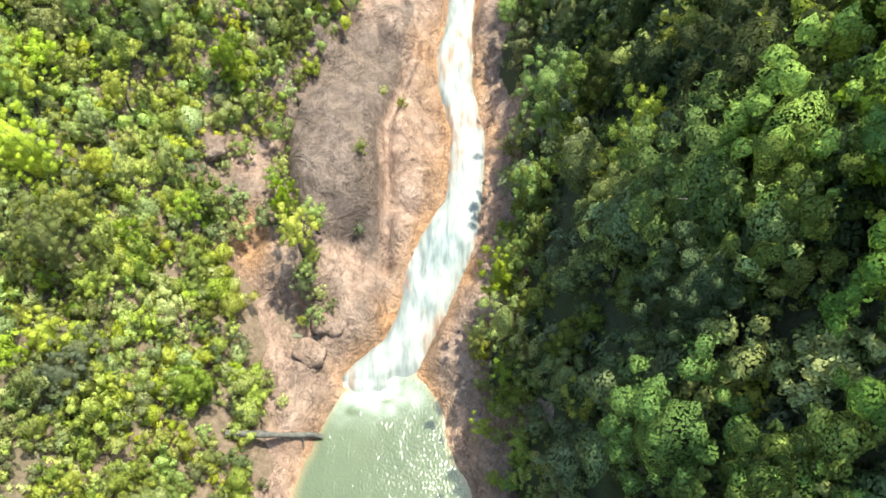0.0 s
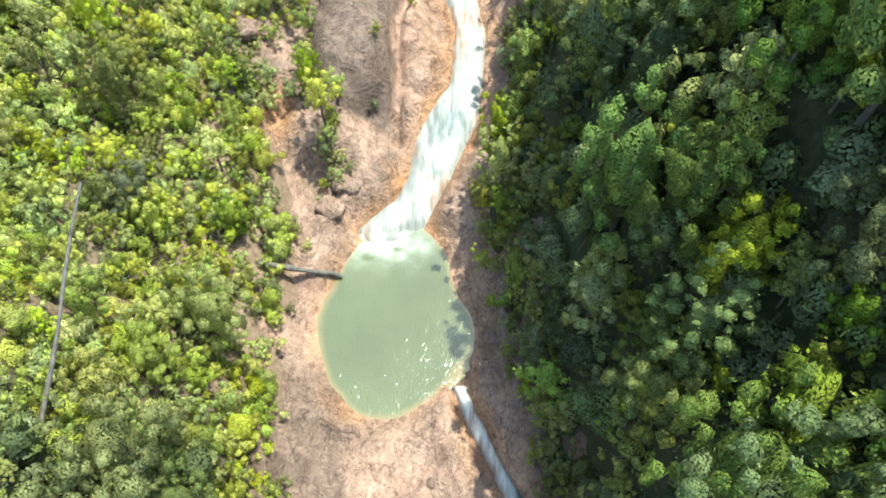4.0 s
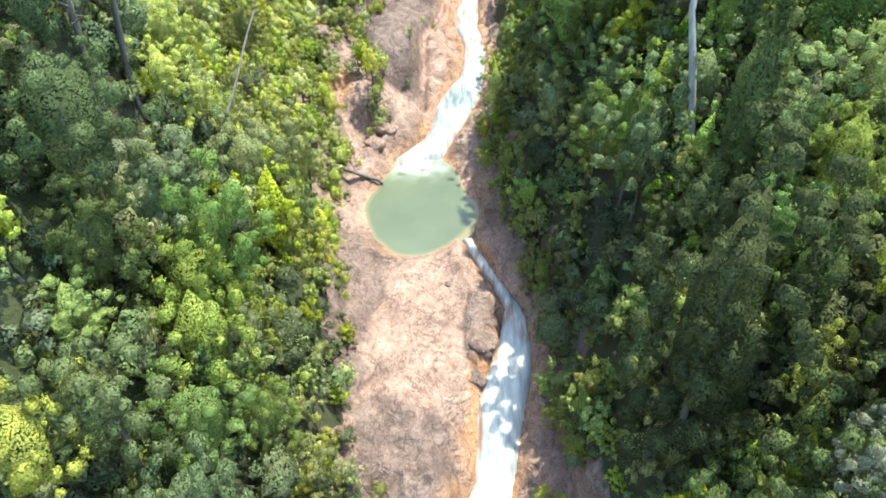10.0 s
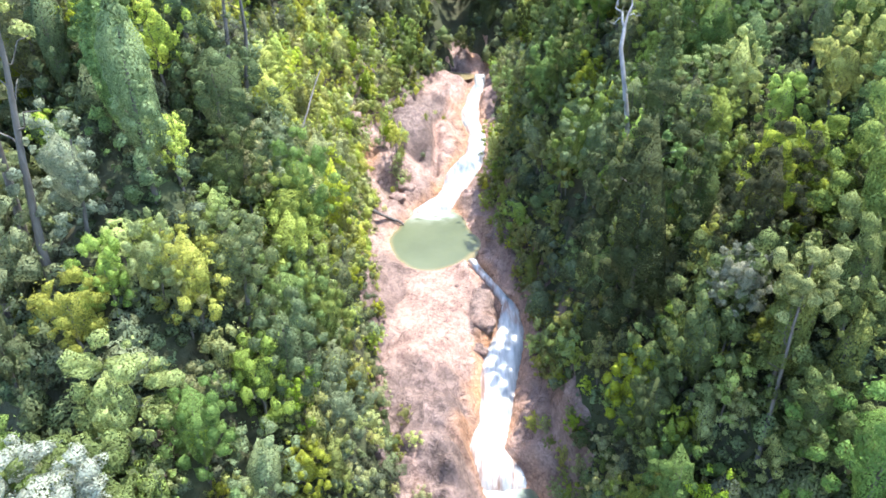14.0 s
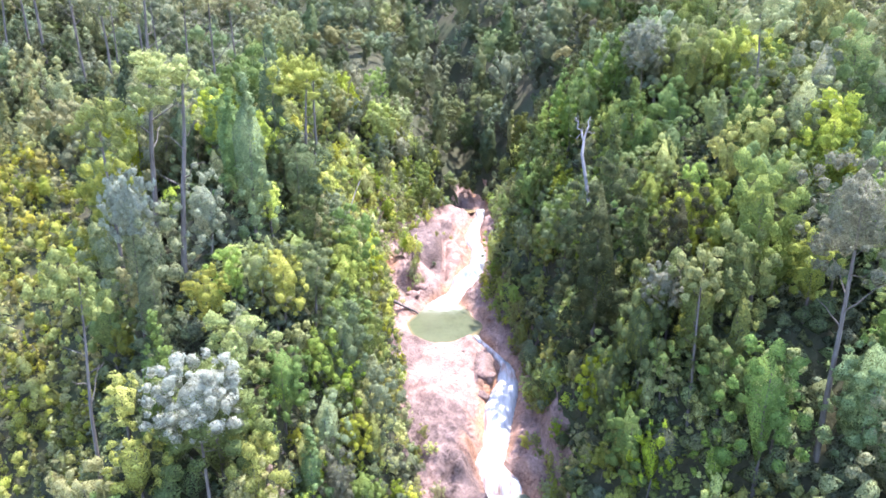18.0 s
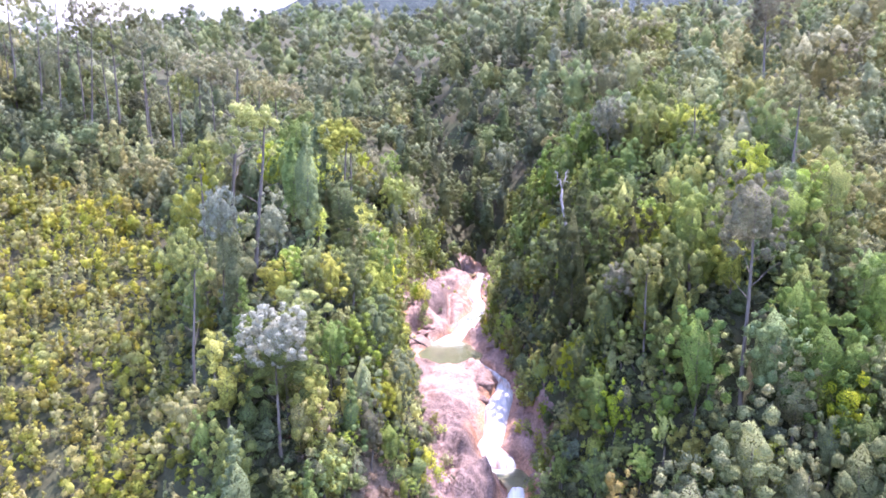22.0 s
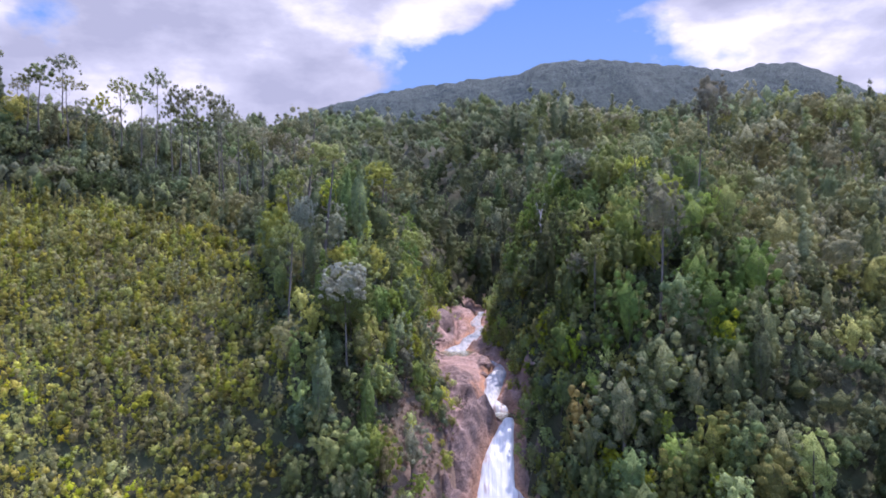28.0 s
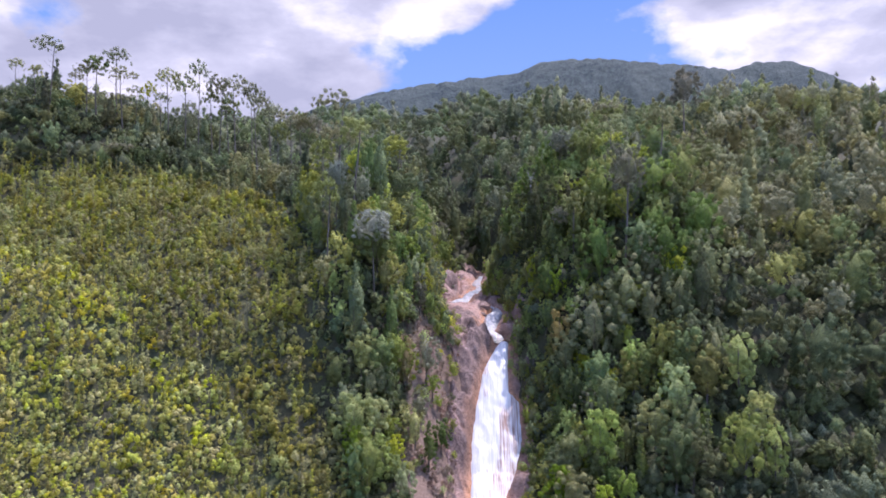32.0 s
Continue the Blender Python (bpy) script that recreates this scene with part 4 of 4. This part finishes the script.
# the open flat-topped trees along the crest
for x, top, kind in ((-186, 98, "umbrella"), (-176, 95, "tall"), (-169, 105, "umbrella"), (-163, 93, "umbrella"), (-160, 88, "olive"), (-153, 94, "umbrella"), (-150, 97, "tall"), (-143, 101, "umbrella"), (-139, 92, "umbrella"), (-137, 86, "umbrella"), (-132, 88, "tall"), (-127, 84, "umbrella"), (-122, 92, "umbrella"), (-116, 84, "grey"), (-114, 88, "umbrella"),
                     (-109, 95, "umbrella"), (-105, 84, "umbrella"), (-101, 94, "umbrella"), (-98, 88, "tall"), (-95, 93, "umbrella"), (-90, 91, "umbrella"), (-86, 86, "umbrella"), (-82, 89, "umbrella"), (-77, 82, "tall"), (-74, 85, "umbrella"), (-68, 88, "umbrella"), (-64, 82, "umbrella"), (-61, 79, "grey"), (-56, 85, "umbrella"), (-52, 79, "umbrella"), (-48, 77, "tall"), (-180, 91, "deep"), (-42, 75, "umbrella")):
    plant(kind, x, 40 + prng.uniform(-7, 5), top=top, wide=prng.uniform(.8, 1.25), near=True)
dry_strip = lambda x, y: -20 < x < 0 and -92 < y < -50
gap = 4.7
for j in range(int(205 / gap)):
    for i in range(int(130 / gap)):
        x = -64 + (i + .5 * (j % 2) + prng.uniform(-.38, .38)) * gap
        y = -100 + (j + prng.uniform(-.38, .38)) * gap
        o = max(float(ROCK_L(y)) - x, x - float(ROCK_R(y)))
        v, u = prng.random(), .66 + .66 * prng.random() ** 1.3
        if dry_strip(x, y) and v < .7:
            continue
        low = x < 0 and 0 < y < 66 and o < 22
        if o < 2.2 or x < float(SCRUB(y)) or not -97 < y < 88 or abs(x) > 58 or (low and o < 3) or any((x - a) ** 2 + (y - b) ** 2 < r * r for a, b, r in taken):
            continue
        if low:
            kind, u = ("bright" if v < (.75 if x < -24 else .45) else "broad" if v < .68 else "olive" if v < .85 else "grey"), u * .66
        elif o < 5:
            kind, u = ("bright" if v < (.2 if x > 0 else .7 if y > -40 else .25) else "broad" if v < .5 else "olive" if v < .8 else "deep"), u * .66
        # right slope: darker leaf kinds are planted in place of its shade
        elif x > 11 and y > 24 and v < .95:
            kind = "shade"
        elif x > 0:
            kind = "deep" if v < (.72 if y > 4 and x > 19 else .36) else "broad" if v < .6 else "olive" if v < .76 else "slender" if v < .86 else "grey" if v < .94 else "bright" if v < .995 else "tall"
        else:
            kind = "bright" if v < .34 and -34 < y < 4 and x > -42 else "broad" if v < .36 else "olive" if v < .56 else "deep" if v < .72 else "bright" if v < .8 else "grey" if v < .91 else "slender" if v < .99 else "tall"
        if o > 20 and y < 20:
            if prng.random() < .2:
                continue
            u = u * 1.15
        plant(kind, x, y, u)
        if o > 5 and abs(float(height(x + 1, y, False)) - float(height(x - 1, y, False))) + abs(float(height(x, y + 1, False)) - float(height(x, y - 1, False))) > 2.9 and v < .75:
            plant("bank" if v < .42 else "bankolive", x + gap * .5, y + gap * .45 * (1 if v < .3 else -1), u * 1.3, near=False)
# small trees and bushes clinging to the steep sides of the gully
for j in range(62):
    for i in range(26):
        y = -98 + (j + prng.uniform(-.4, .4)) * 2.9
        o = .4 + (i % 13 + prng.uniform(-.4, .4)) * 1.5
        x = float(ROCK_R(y)) + o if i < 13 else float(ROCK_L(y)) - o
        v = prng.random()
        if (i >= 13 and y > 0) or (dry_strip(x, y) and v > .12) or v > (.7 if o < 7 else .48) or y > 78 or y < -88:
            continue
        kind = "bright" if v < .06 or (i >= 13 and v < .4) else "bank" if v < .24 else "bankolive" if v < .46 else "shrub"
        plant(kind, x, y, prng.uniform(.6, 1.25) * (.5 if kind == "bright" else 1), near=False, tip=(0, prng.uniform(-16, -4) if i < 13 else prng.uniform(4, 16)))
# shrubs over the low left bank and along the rock
for j in range(120):
    for i in range(40):
        y = -44 + (j + prng.uniform(-.4, .4)) * 1.9
        x = -46 + (i + .5 * (j % 2) + prng.uniform(-.4, .4)) * 1.75
        o = max(float(ROCK_L(y)) - x, x - float(ROCK_R(y)))
        v = prng.random()
        bank = x < 0 and -6 < y < 66 and .1 < o < 22 and v < .86
        rim = .1 < o < 2.6 and v < .55 and not 2 < y < 26
        rim_r = x > 0 and .1 < o < 3 and v < .5
        if y > 84 or not (bank or rim or rim_r):
            continue
        w = prng.random()
        w = w * .45 if x < -26 and 18 < y < 60 else w
        plant("yellow" if w < .3 else "shrub" if w < .8 else "greyshrub", x, y, prng.uniform(.55, 1.25), near=bank and w < .3)
# bushes hanging over the steep right rim of the rock
for j in range(150):
    y = -84 + j * .88 + prng.uniform(-.4, .4)
    x, v = float(ROCK_R(y)) - prng.uniform(-1.2, 2.0 if y < 30 else 1.2), prng.random()
    if v < .8 and x > float(WATER_R(y)) + .8 and float(pool_edge(x, y)) > 1.2:
        plant("yellow" if v < .2 else "shrub" if v < .42 else "bank" if v < .62 else "bankolive", x, y, prng.uniform(.5, 1.0) * (1 if v < .42 else .7), near=False, rocky=True, sink=.3, tip=(0, prng.uniform(-20, -4)))
# bushes rooted in clefts of the rock
for kind, x, y, u in (("bright", -14.2, 35.2, .85), ("bright", -13.0, 37.4, .7), ("broad", -15.6, 38.6, .5), ("bright", -17, 41.8, .55), ("bright", -13.6, 33.2, .55), ("yellow", -16.9, 44.5, .9), ("shrub", -17.4, 47.5, 1.0), ("shrub", -17.9, 38.5, .9), ("bright", -13.2, 68, .6), ("bright", -15, 66, .6), ("shrub", -8.8, 44.4, .5), ("yellow", -7.3, 54.2, .4), ("yellow", -12.9, 30.2, .9), ("broad", -13.2, 34.6, .3), ("shrub", -14.2, 32.8, .9), ("yellow", -12.6, 32.2, .6), ("bright", -14.8, 30.6, .28), ("greyshrub", -9.2, 38.6, .6), ("shrub", -5.4, 53.4, .5), ("shrub", -11.6, 31.2, .55), ("yellow", -15.6, 22.4, .5), ("shrub", -17.2, 24.0, .8),
                      ("greyshrub", -16.6, 15.2, .6), ("yellow", -17.4, 13.2, .7), ("shrub", -8.8, -27.5, .7), ("yellow", -7.6, -31, .8), ("shrub", -6.4, -36.5, .8), ("greyshrub", -5.4, -44, .7), ("shrub", -7.4, -47.5, 1.0), ("yellow", -8.2, -53, 1.1), ("shrub", -8.6, -58, 1.1), ("greyshrub", -9, -63, 1.2),
                      ("shrub", -8.8, -68, 1.0), ("shrub", 9.4, -24, .8), ("yellow", 9, -16, .7), ("shrub", 11.2, -46, 1.0), ("yellow", 11.4, -57, 1.1), ("shrub", 11, -66, 1.1), ("yellow", 4.6, 24.5, .7), ("shrub", 5.4, 20.5, .8), ("yellow", 5.2, 28.5, .7), ("shrub", 6.4, 14.5, .8), ("greyshrub", 5.8, 36, .7)):
    plant(kind, x, y, u, near=y > -25, rocky=True, sink=.15)
for kind in KINDS.values():
    for ob in (*kind[0], *kind[1]):
        for o in (*ob.children_recursive, ob):
            bpy.data.objects.remove(o)


# ---- far woods and scrub, past counting ----
def scatter(name, templates, places, material, label, category):
    """One joined mesh of many plants; tone varies from plant to plant."""
    V, F, N, T, at = [], [], [], [], 0
    rng = np.random.default_rng(5)
    for x, y, z, size in places:
        v, f, nn = templates[rng.integers(len(templates))]
        a = rng.random() * 6.283
        m = np.array([[math.cos(a), -math.sin(a), 0], [math.sin(a), math.cos(a), 0], [0, 0, 1]])
        V.append((v * size * np.array([1, 1, .85 + .4 * rng.random()])) @ m.T + [x, y, z])
        N.append(nn @ m.T)
        F.append(f + at)
        T.append(np.full(len(v), rng.random()))
        at += len(v)
    me = mesh_from(name, np.concatenate(V), np.concatenate(F), {"tone": np.concatenate(T)}, normals=np.concatenate(N))
    return tagged(add(name, me, material), label, category, kind="stuff")


FAR = [gather(crown_parts(np.random.default_rng(200 + k), 26, 2.6 + .16 * k, 7.4 - .5 * k, 2.4 + .4 * k, 5, .25, .66, "round", .9)) for k in range(6)]
FAR += [gather(crown_parts(np.random.default_rng(220 + k), 22, 1.9, 10, 2, 5, .25, .62, "cone", .9)) for k in range(2)]
FAR += [gather(crown_parts(np.random.default_rng(230 + k), 24, 3.6, 4, 5, 5, .25, .62, "flat", .9)) for k in range(2)]
TINY = [gather(crown_parts(np.random.default_rng(300 + k), 6, 2.6, 6, 3, 4, .5, 1.5, "round", .9)) for k in range(4)]
BUSH = [gather(crown_parts(np.random.default_rng(400 + k), 4, .6, 1.1, .2, 9, .17, .42, "round", .75)) for k in range(6)]
FINE = [gather(crown_parts(np.random.default_rng(440 + k), 4, .7, 1.0, .1, 5, .2, .5, "round", .95)) for k in range(6)]
SAPLING = [gather(crown_parts(np.random.default_rng(420 + k), 9, .5, 4.6, .3, 5, .22, .38, "cone", .95)) for k in range(4)]


def sow(x0, x1, y0, y1, gap, size, ok, seed, sink=.3):
    r = np.random.default_rng(seed)
    i, j = np.meshgrid(np.arange(int((x1 - x0) / gap)), np.arange(int((y1 - y0) / gap)))
    x = (x0 + (i + .5 * (j % 2) + r.uniform(-.42, .42, i.shape)) * gap).ravel()
    y = (y0 + (j + r.uniform(-.42, .42, i.shape)) * gap).ravel()
    m = ok(x, y)
    x, y = x[m], y[m]
    return list(zip(x, y, height(x, y, False) - sink, size * (.55 + 1.15 * r.random(len(x)) ** 1.6)))


def in_view(x, y):
    return np.abs(x + 3) < .64 * (y + 245) + 12


woods = sow(-235, 235, -125, 90, 7.4, 1.2, lambda x, y: (np.abs(x) > 58) & (x > SCRUB(y)), 20) + sow(-235, 235, 88, 250, 8.6, 1.55, lambda x, y: ((np.abs(x) > 58) | (y > 88) | (y < -97)) & (x > SCRUB(y)) & ((y > 90) | (ROCK_L(y) - x > 1) | (x - ROCK_R(y) > 1)), 21)
woods += sow(-215, -46, 2, 100, 6.2, .95, lambda x, y: x > SCRUB(y), 31) + sow(58, 215, -120, 90, 8, .7, lambda x, y: x > 0, 32) + sow(-60, 60, 90, 180, 9.5, .8, lambda x, y: x > -99, 33)
woods = [(x, y, z, size * (.78 if x < -45 and 0 < y < 75 else 1)) for x, y, z, size in woods if in_view(x, y)]
woods_far = sow(-420, 560, 248, 780, 16, 1.75, in_view, 22) + sow(-420, 420, -125, 260, 15, 1.7, lambda x, y: ~in_view(x, y) & ((x > SCRUB(y)) | (x < -190)), 34)
# where noise, valley and left crest get the leaf colour with shade in it
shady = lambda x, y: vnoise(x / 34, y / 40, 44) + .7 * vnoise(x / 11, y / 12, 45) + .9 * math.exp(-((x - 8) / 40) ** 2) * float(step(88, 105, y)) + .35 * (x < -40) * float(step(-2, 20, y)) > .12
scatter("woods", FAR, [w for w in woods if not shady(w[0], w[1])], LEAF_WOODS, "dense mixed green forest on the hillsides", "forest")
scatter("dark_woods", FAR, [w for w in woods if shady(w[0], w[1])], LEAF_SHADED, "forest in the valley folds, shade put into its green leaf colour", "forest")
scatter("far_woods", TINY, woods_far, LEAF_SHADED, "dense forest on the far ridge", "forest")
open_slope = lambda x, y: (x < SCRUB(y) + 3 * vnoise(x / 6, y / 6, 4)) & in_view(x, y)
fern_patch = lambda x, y: x < -84 + .9 * (-60 - y) * (y < -60) + 2.0 * (-60 - y) * (y >= -60) + 22 * vnoise(x / 20, y / 16, 9) + 9 * vnoise(x / 6, y / 6, 10)
scatter("scrub", BUSH, sow(-190, -14, -120, 30, 2.15, 1.9, lambda x, y: open_slope(x, y) & ~fern_patch(x, y), 23) + sow(-195, -14, -122, 26, 4.2, 3.6, lambda x, y: (x < SCRUB(y)) & ~in_view(x, y), 35), LEAF_SCRUB, "low olive and yellow-green scrub on the open slope", "shrubs")
scatter("ferns", BUSH, sow(-190, -14, -120, 30, 1.95, 1.6, lambda x, y: open_slope(x, y) & fern_patch(x, y), 27), LEAF_FERN, "bright yellow-green ferns covering the slope", "ferns")
scatter("saplings", SAPLING, sow(-190, -14, -110, 30, 2.9, 1.05, open_slope, 28), LEAF_SCRUB, "thin young saplings standing in the scrub", "saplings")
scatter("dry_scrub", BUSH, sow(-28, -7, -98, -48, 1.5, 1.1, lambda x, y: (ROCK_L(y) - x > .2) & (vnoise(x / 8, y / 8, 14) > -.12), 29), LEAF_DRY, "dry brown scrub on the rocks beside the waterfall", "shrubs")
off_rock = lambda x, y: np.maximum(ROCK_L(y) - x, x - ROCK_R(y))
low_bank = lambda x, y: (x < 0) & (y > -4) & (y < 70) & (off_rock(x, y) < 26)
# undergrowth takes the darkened leaf, standing in for deep shade between trunks
scatter("undergrowth", FINE, sow(-60, 60, -100, 92, 2.2, 1.9, lambda x, y: (off_rock(x, y) > .6) & (x > SCRUB(y)) & ~low_bank(x, y) & ~((x > -20) & (x < 0) & (y < -50) & (y > -92)), 24) + sow(56, 150, -110, 60, 3.6, 2.4, in_view, 37) + sow(-230, -50, -8, 96, 3.4, 2.6, lambda x, y: (x > SCRUB(y)) & in_view(x, y), 25), LEAF_SHADED, "green undergrowth below the trees, deep shade put into its colour", "shrubs")
scatter("bank_undergrowth", FINE, sow(-50, -2, -4, 70, 1.3, 1.2, lambda x, y: low_bank(x, y) & (off_rock(x, y) > .6) & (vnoise(x / 4, y / 4, 15) > -.3), 36), LEAF_BANK, "yellow-green herbs and seedlings on the sunny bank", "shrubs")
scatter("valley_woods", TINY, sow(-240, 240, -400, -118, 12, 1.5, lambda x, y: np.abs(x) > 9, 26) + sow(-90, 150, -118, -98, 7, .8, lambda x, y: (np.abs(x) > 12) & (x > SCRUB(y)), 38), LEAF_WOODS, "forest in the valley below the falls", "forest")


# ---- rocks, logs ----
def boulder(x, y, size, label, turn=0.0, sink=.35, lift=0.0):
    b = bmesh.new()
    bmesh.ops.create_icosphere(b, subdivisions=3, radius=1)
    me = bpy.data.meshes.new("boulder")
    b.to_mesh(me)
    b.free()
    co = np.empty(len(me.vertices) * 3, np.float32)
    me.vertices.foreach_get("co", co)
    co = co.reshape(-1, 3)
    k = x * 3.1 + y
    lump = 1 + .5 * fbm(co[:, 0] * 1.3 + k, co[:, 1] * 1.3 + co[:, 2], 3, 3) + .25 * fbm(co[:, 2] * 3 + k, co[:, 0] * 3, 2, 4)
    co = np.sign(co) * np.abs(co) ** .85 * lump[:, None] * np.array(size)
    me.vertices.foreach_set("co", co.astype(np.float32).ravel())
    me.polygons.foreach_set("use_smooth", np.full(len(me.polygons), True))
    me.attributes.new("dark_tone", "FLOAT", "POINT").data.foreach_set("value", np.clip((.1 if "pink" in label or "orange" in label or "rusty" in label else .6) + 1.1 * fbm(co[:, 0], co[:, 1], 2, 6), 0, 1).astype(np.float32))
    z = float(height(x, y)) - sink * size[2] + lift
    return tagged(add("boulder", me, ROCK, m=pose(x, y, z, 0, 0, turn)), label, "rock", "boulders")


for x, y, size, turn, label in (
        (-15.3, 52, (.7, 1.1, .7), 10, "dark oval boulder lodged beside the rock dome"), (-22.5, 57, (2.6, 1.7, 1.6), 20, "large grey outcrop among the shrubs"), (-24, 44.5, (2.2, 1.6, 1.5), -15, "dark weathered outcrop among the shrubs"),
        (-17.2, 38.6, (.9, 1.0, .7), 30, "grey boulder beside a trickle"), (-11.9, 30.4, (1.7, 2.1, 1.1), 15, "smooth pink boulder above the pool"), (-13.6, 27.2, (1.2, 1.5, .7), 50, "rounded pink rock at the pool's edge"),
        (2.4, 9.4, (.8, .8, .6), 0, "wet rusty rock at the pool outlet"), (3.2, 11.5, (.8, 1.1, .7), 40, "dark rock on the pool's rim"), (1.2, -9.6, (1.5, 2.2, 1.1), 20, "dark wet rock beside the cascade"), (.6, -13.2, (1.0, 1.3, .9), 70, "dark wet rock beside the cascade"),
        (-2.5, -1.5, (.5, .6, .3), 0, "small hollowed rock on the slab"), (9.2, -37, (1.2, 1.5, 1.2), 25, "orange stained rock by the lower basin"), (9.6, -42, (1.3, 1.2, 1.5), 55, "broken rock beside the waterfall lip"),
        (8.4, -50, (1.0, 1.3, 1.3), 10, "rock ledge splitting the waterfall"), (-1.5, 81, (.7, .7, .6), 0, "small boulder at the head of the falls")):
    boulder(x, y, size, label, turn)


def log(name, a, b, r0, r1, material, label, stubs, seed):
    """A fallen trunk from a to b with broken stubs."""
    rng = np.random.default_rng(seed)
    root = tagged(new(name), label, "log")
    a, b = np.array(a, float), np.array(b, float)
    pts = [a + (b - a) * q + rng.normal(size=3) * .06 for q in np.linspace(0, 1, 9)]
    V, F = tube(pts, np.linspace(r0, r1, 9) * (1 + .12 * rng.normal(size=9)), 9)
    add("trunk", mesh_from("trunk", V, F, smooth=True), material, root)
    for k in range(stubs):
        q = .25 + .7 * k / max(stubs, 1)
        p0 = a + (b - a) * q
        V, F = limb(rng, p0, p0 + rng.normal(size=3) * .7 + [0, 0, .5], r1 * .45, r1 * .12, .06)
        add("branch_stub", mesh_from("branch_stub", V, F, smooth=True), material, root)
    return root


def on_ground(x, y, up):
    return (x, y, float(height(x, y)) + up)


log("fallen_log", (-19.6, 18.6, on_ground(-19.6, 18.6, 0)[2] + .35), (-11.9, 19.8, .22), .3, .2, BARK_DARK, "dark fallen log reaching over the pool's edge", 4, 1)
log("fallen_tree", (-30.2, 20.8, 7.2), (-24.2, 24.7, 6.4), .13, .06, BARK_PALE, "pale fallen trunk lying across the shrubs", 5, 2)
log("broken_stump", on_ground(-34.5, 11.0, .4), on_ground(-33.6, 12.6, 1.8), .28, .24, BARK, "broken brown stump on the bank", 1, 3)
lean = log("leaning_dead_tree", (-24.6, -11.0, 21.5), (-22.0, 8.0, 31.5), .2, .08, BARK_DARK, "thin dark bare trunk leaning over the gully", 7, 4)
lean["category"] = "tree"

# the bare grey tree above the right bank: a forked trunk and its limbs
dead = tagged(new("dead_tree"), "bare dead tree with a forked grey trunk", "tree", "forest trees")
rng = np.random.default_rng(17)
FORK = (16.6, -9.2, 41.1)
V, F = tube([(18.2, -13.9, 22), (17.5, -12.5, 30.5), (16.9, -11.4, 35), (16.2, -10.3, 39.1), FORK], [.36, .32, .29, .26, .22], 8)
dead_trunk = add("trunk", mesh_from("trunk", V, F, smooth=True), BARK_GREY, dead)
for end, start, r in ((17.9, -7.3, 44.8), (16.6, -9.2, 41.1), .18), ((15.4, -7.4, 44.7), (16.6, -9.2, 41.1), .17), ((15.4, -8.8, 41.4), (16.2, -8.7, 42.2), .09), ((18.7, -7.6, 42.2), (17.1, -8.5, 42.5), .08):
    V, F = limb(rng, start, end, r, r * .35, .16, 6, 6)
    part_limb = add("limb", mesh_from("limb", V, F, smooth=True), BARK_GREY, dead)
    for k in range(3):
        at = np.array(start) + (np.array(end) - np.array(start)) * (.4 + .22 * k)
        V, F = limb(rng, at, at + rng.normal(size=3) * .8 + [0, 0, .7], r * .3, r * .08, .1, 4, 4)
        add("twig", mesh_from("twig", V, F, smooth=True), BARK_GREY, part_limb)

px, py = np.arange(-18.5, -13, .2), np.arange(28, 35, .2)
X, Y = np.meshgrid(px, py)
level = float(height(-15.8, 31.4)) + .2
fa = grid_faces(len(px), len(py))
keep = ((((X + 15.8) / 1.5) ** 2 + ((Y - 31.4) / 2.0) ** 2 + 1.2 * vnoise(X / 1.1, Y / 1.1, 8)).ravel()[fa] < 1).all(1)
tagged(add("side_pool", mesh_from("side_pool", np.stack([X, Y, 0 * X + level], -1).reshape(-1, 3), fa[keep], {"shore": (.25 + .5 * step(32, 33.5, Y)).ravel(), "foam": 0 * X.ravel()}, True), POOL),
       "small still side pool with rusty orange silt", "water", kind="structure")

px, py = np.arange(-14, 8, .3), np.arange(76, 89, .3)
X, Y = np.meshgrid(px, py)
round_pool = ((X + 4.5) / 6.5) ** 2 + ((Y - 82) / 3.6) ** 2 + .3 * vnoise(X / 2.2, Y / 1.6, 18)
fa = grid_faces(len(px), len(py))
keep = (round_pool.ravel()[fa] < 1.15).all(1)
tagged(add("head_pool", mesh_from("head_pool", np.stack([X, Y, 0 * X + 8.15], -1).reshape(-1, 3), fa[keep], {"shore": np.clip(.35 + .4 * round_pool, 0, .8).ravel(), "foam": 0 * X.ravel()}, True), POOL),
       "shallow brown pool above the head of the falls", "water", kind="structure")
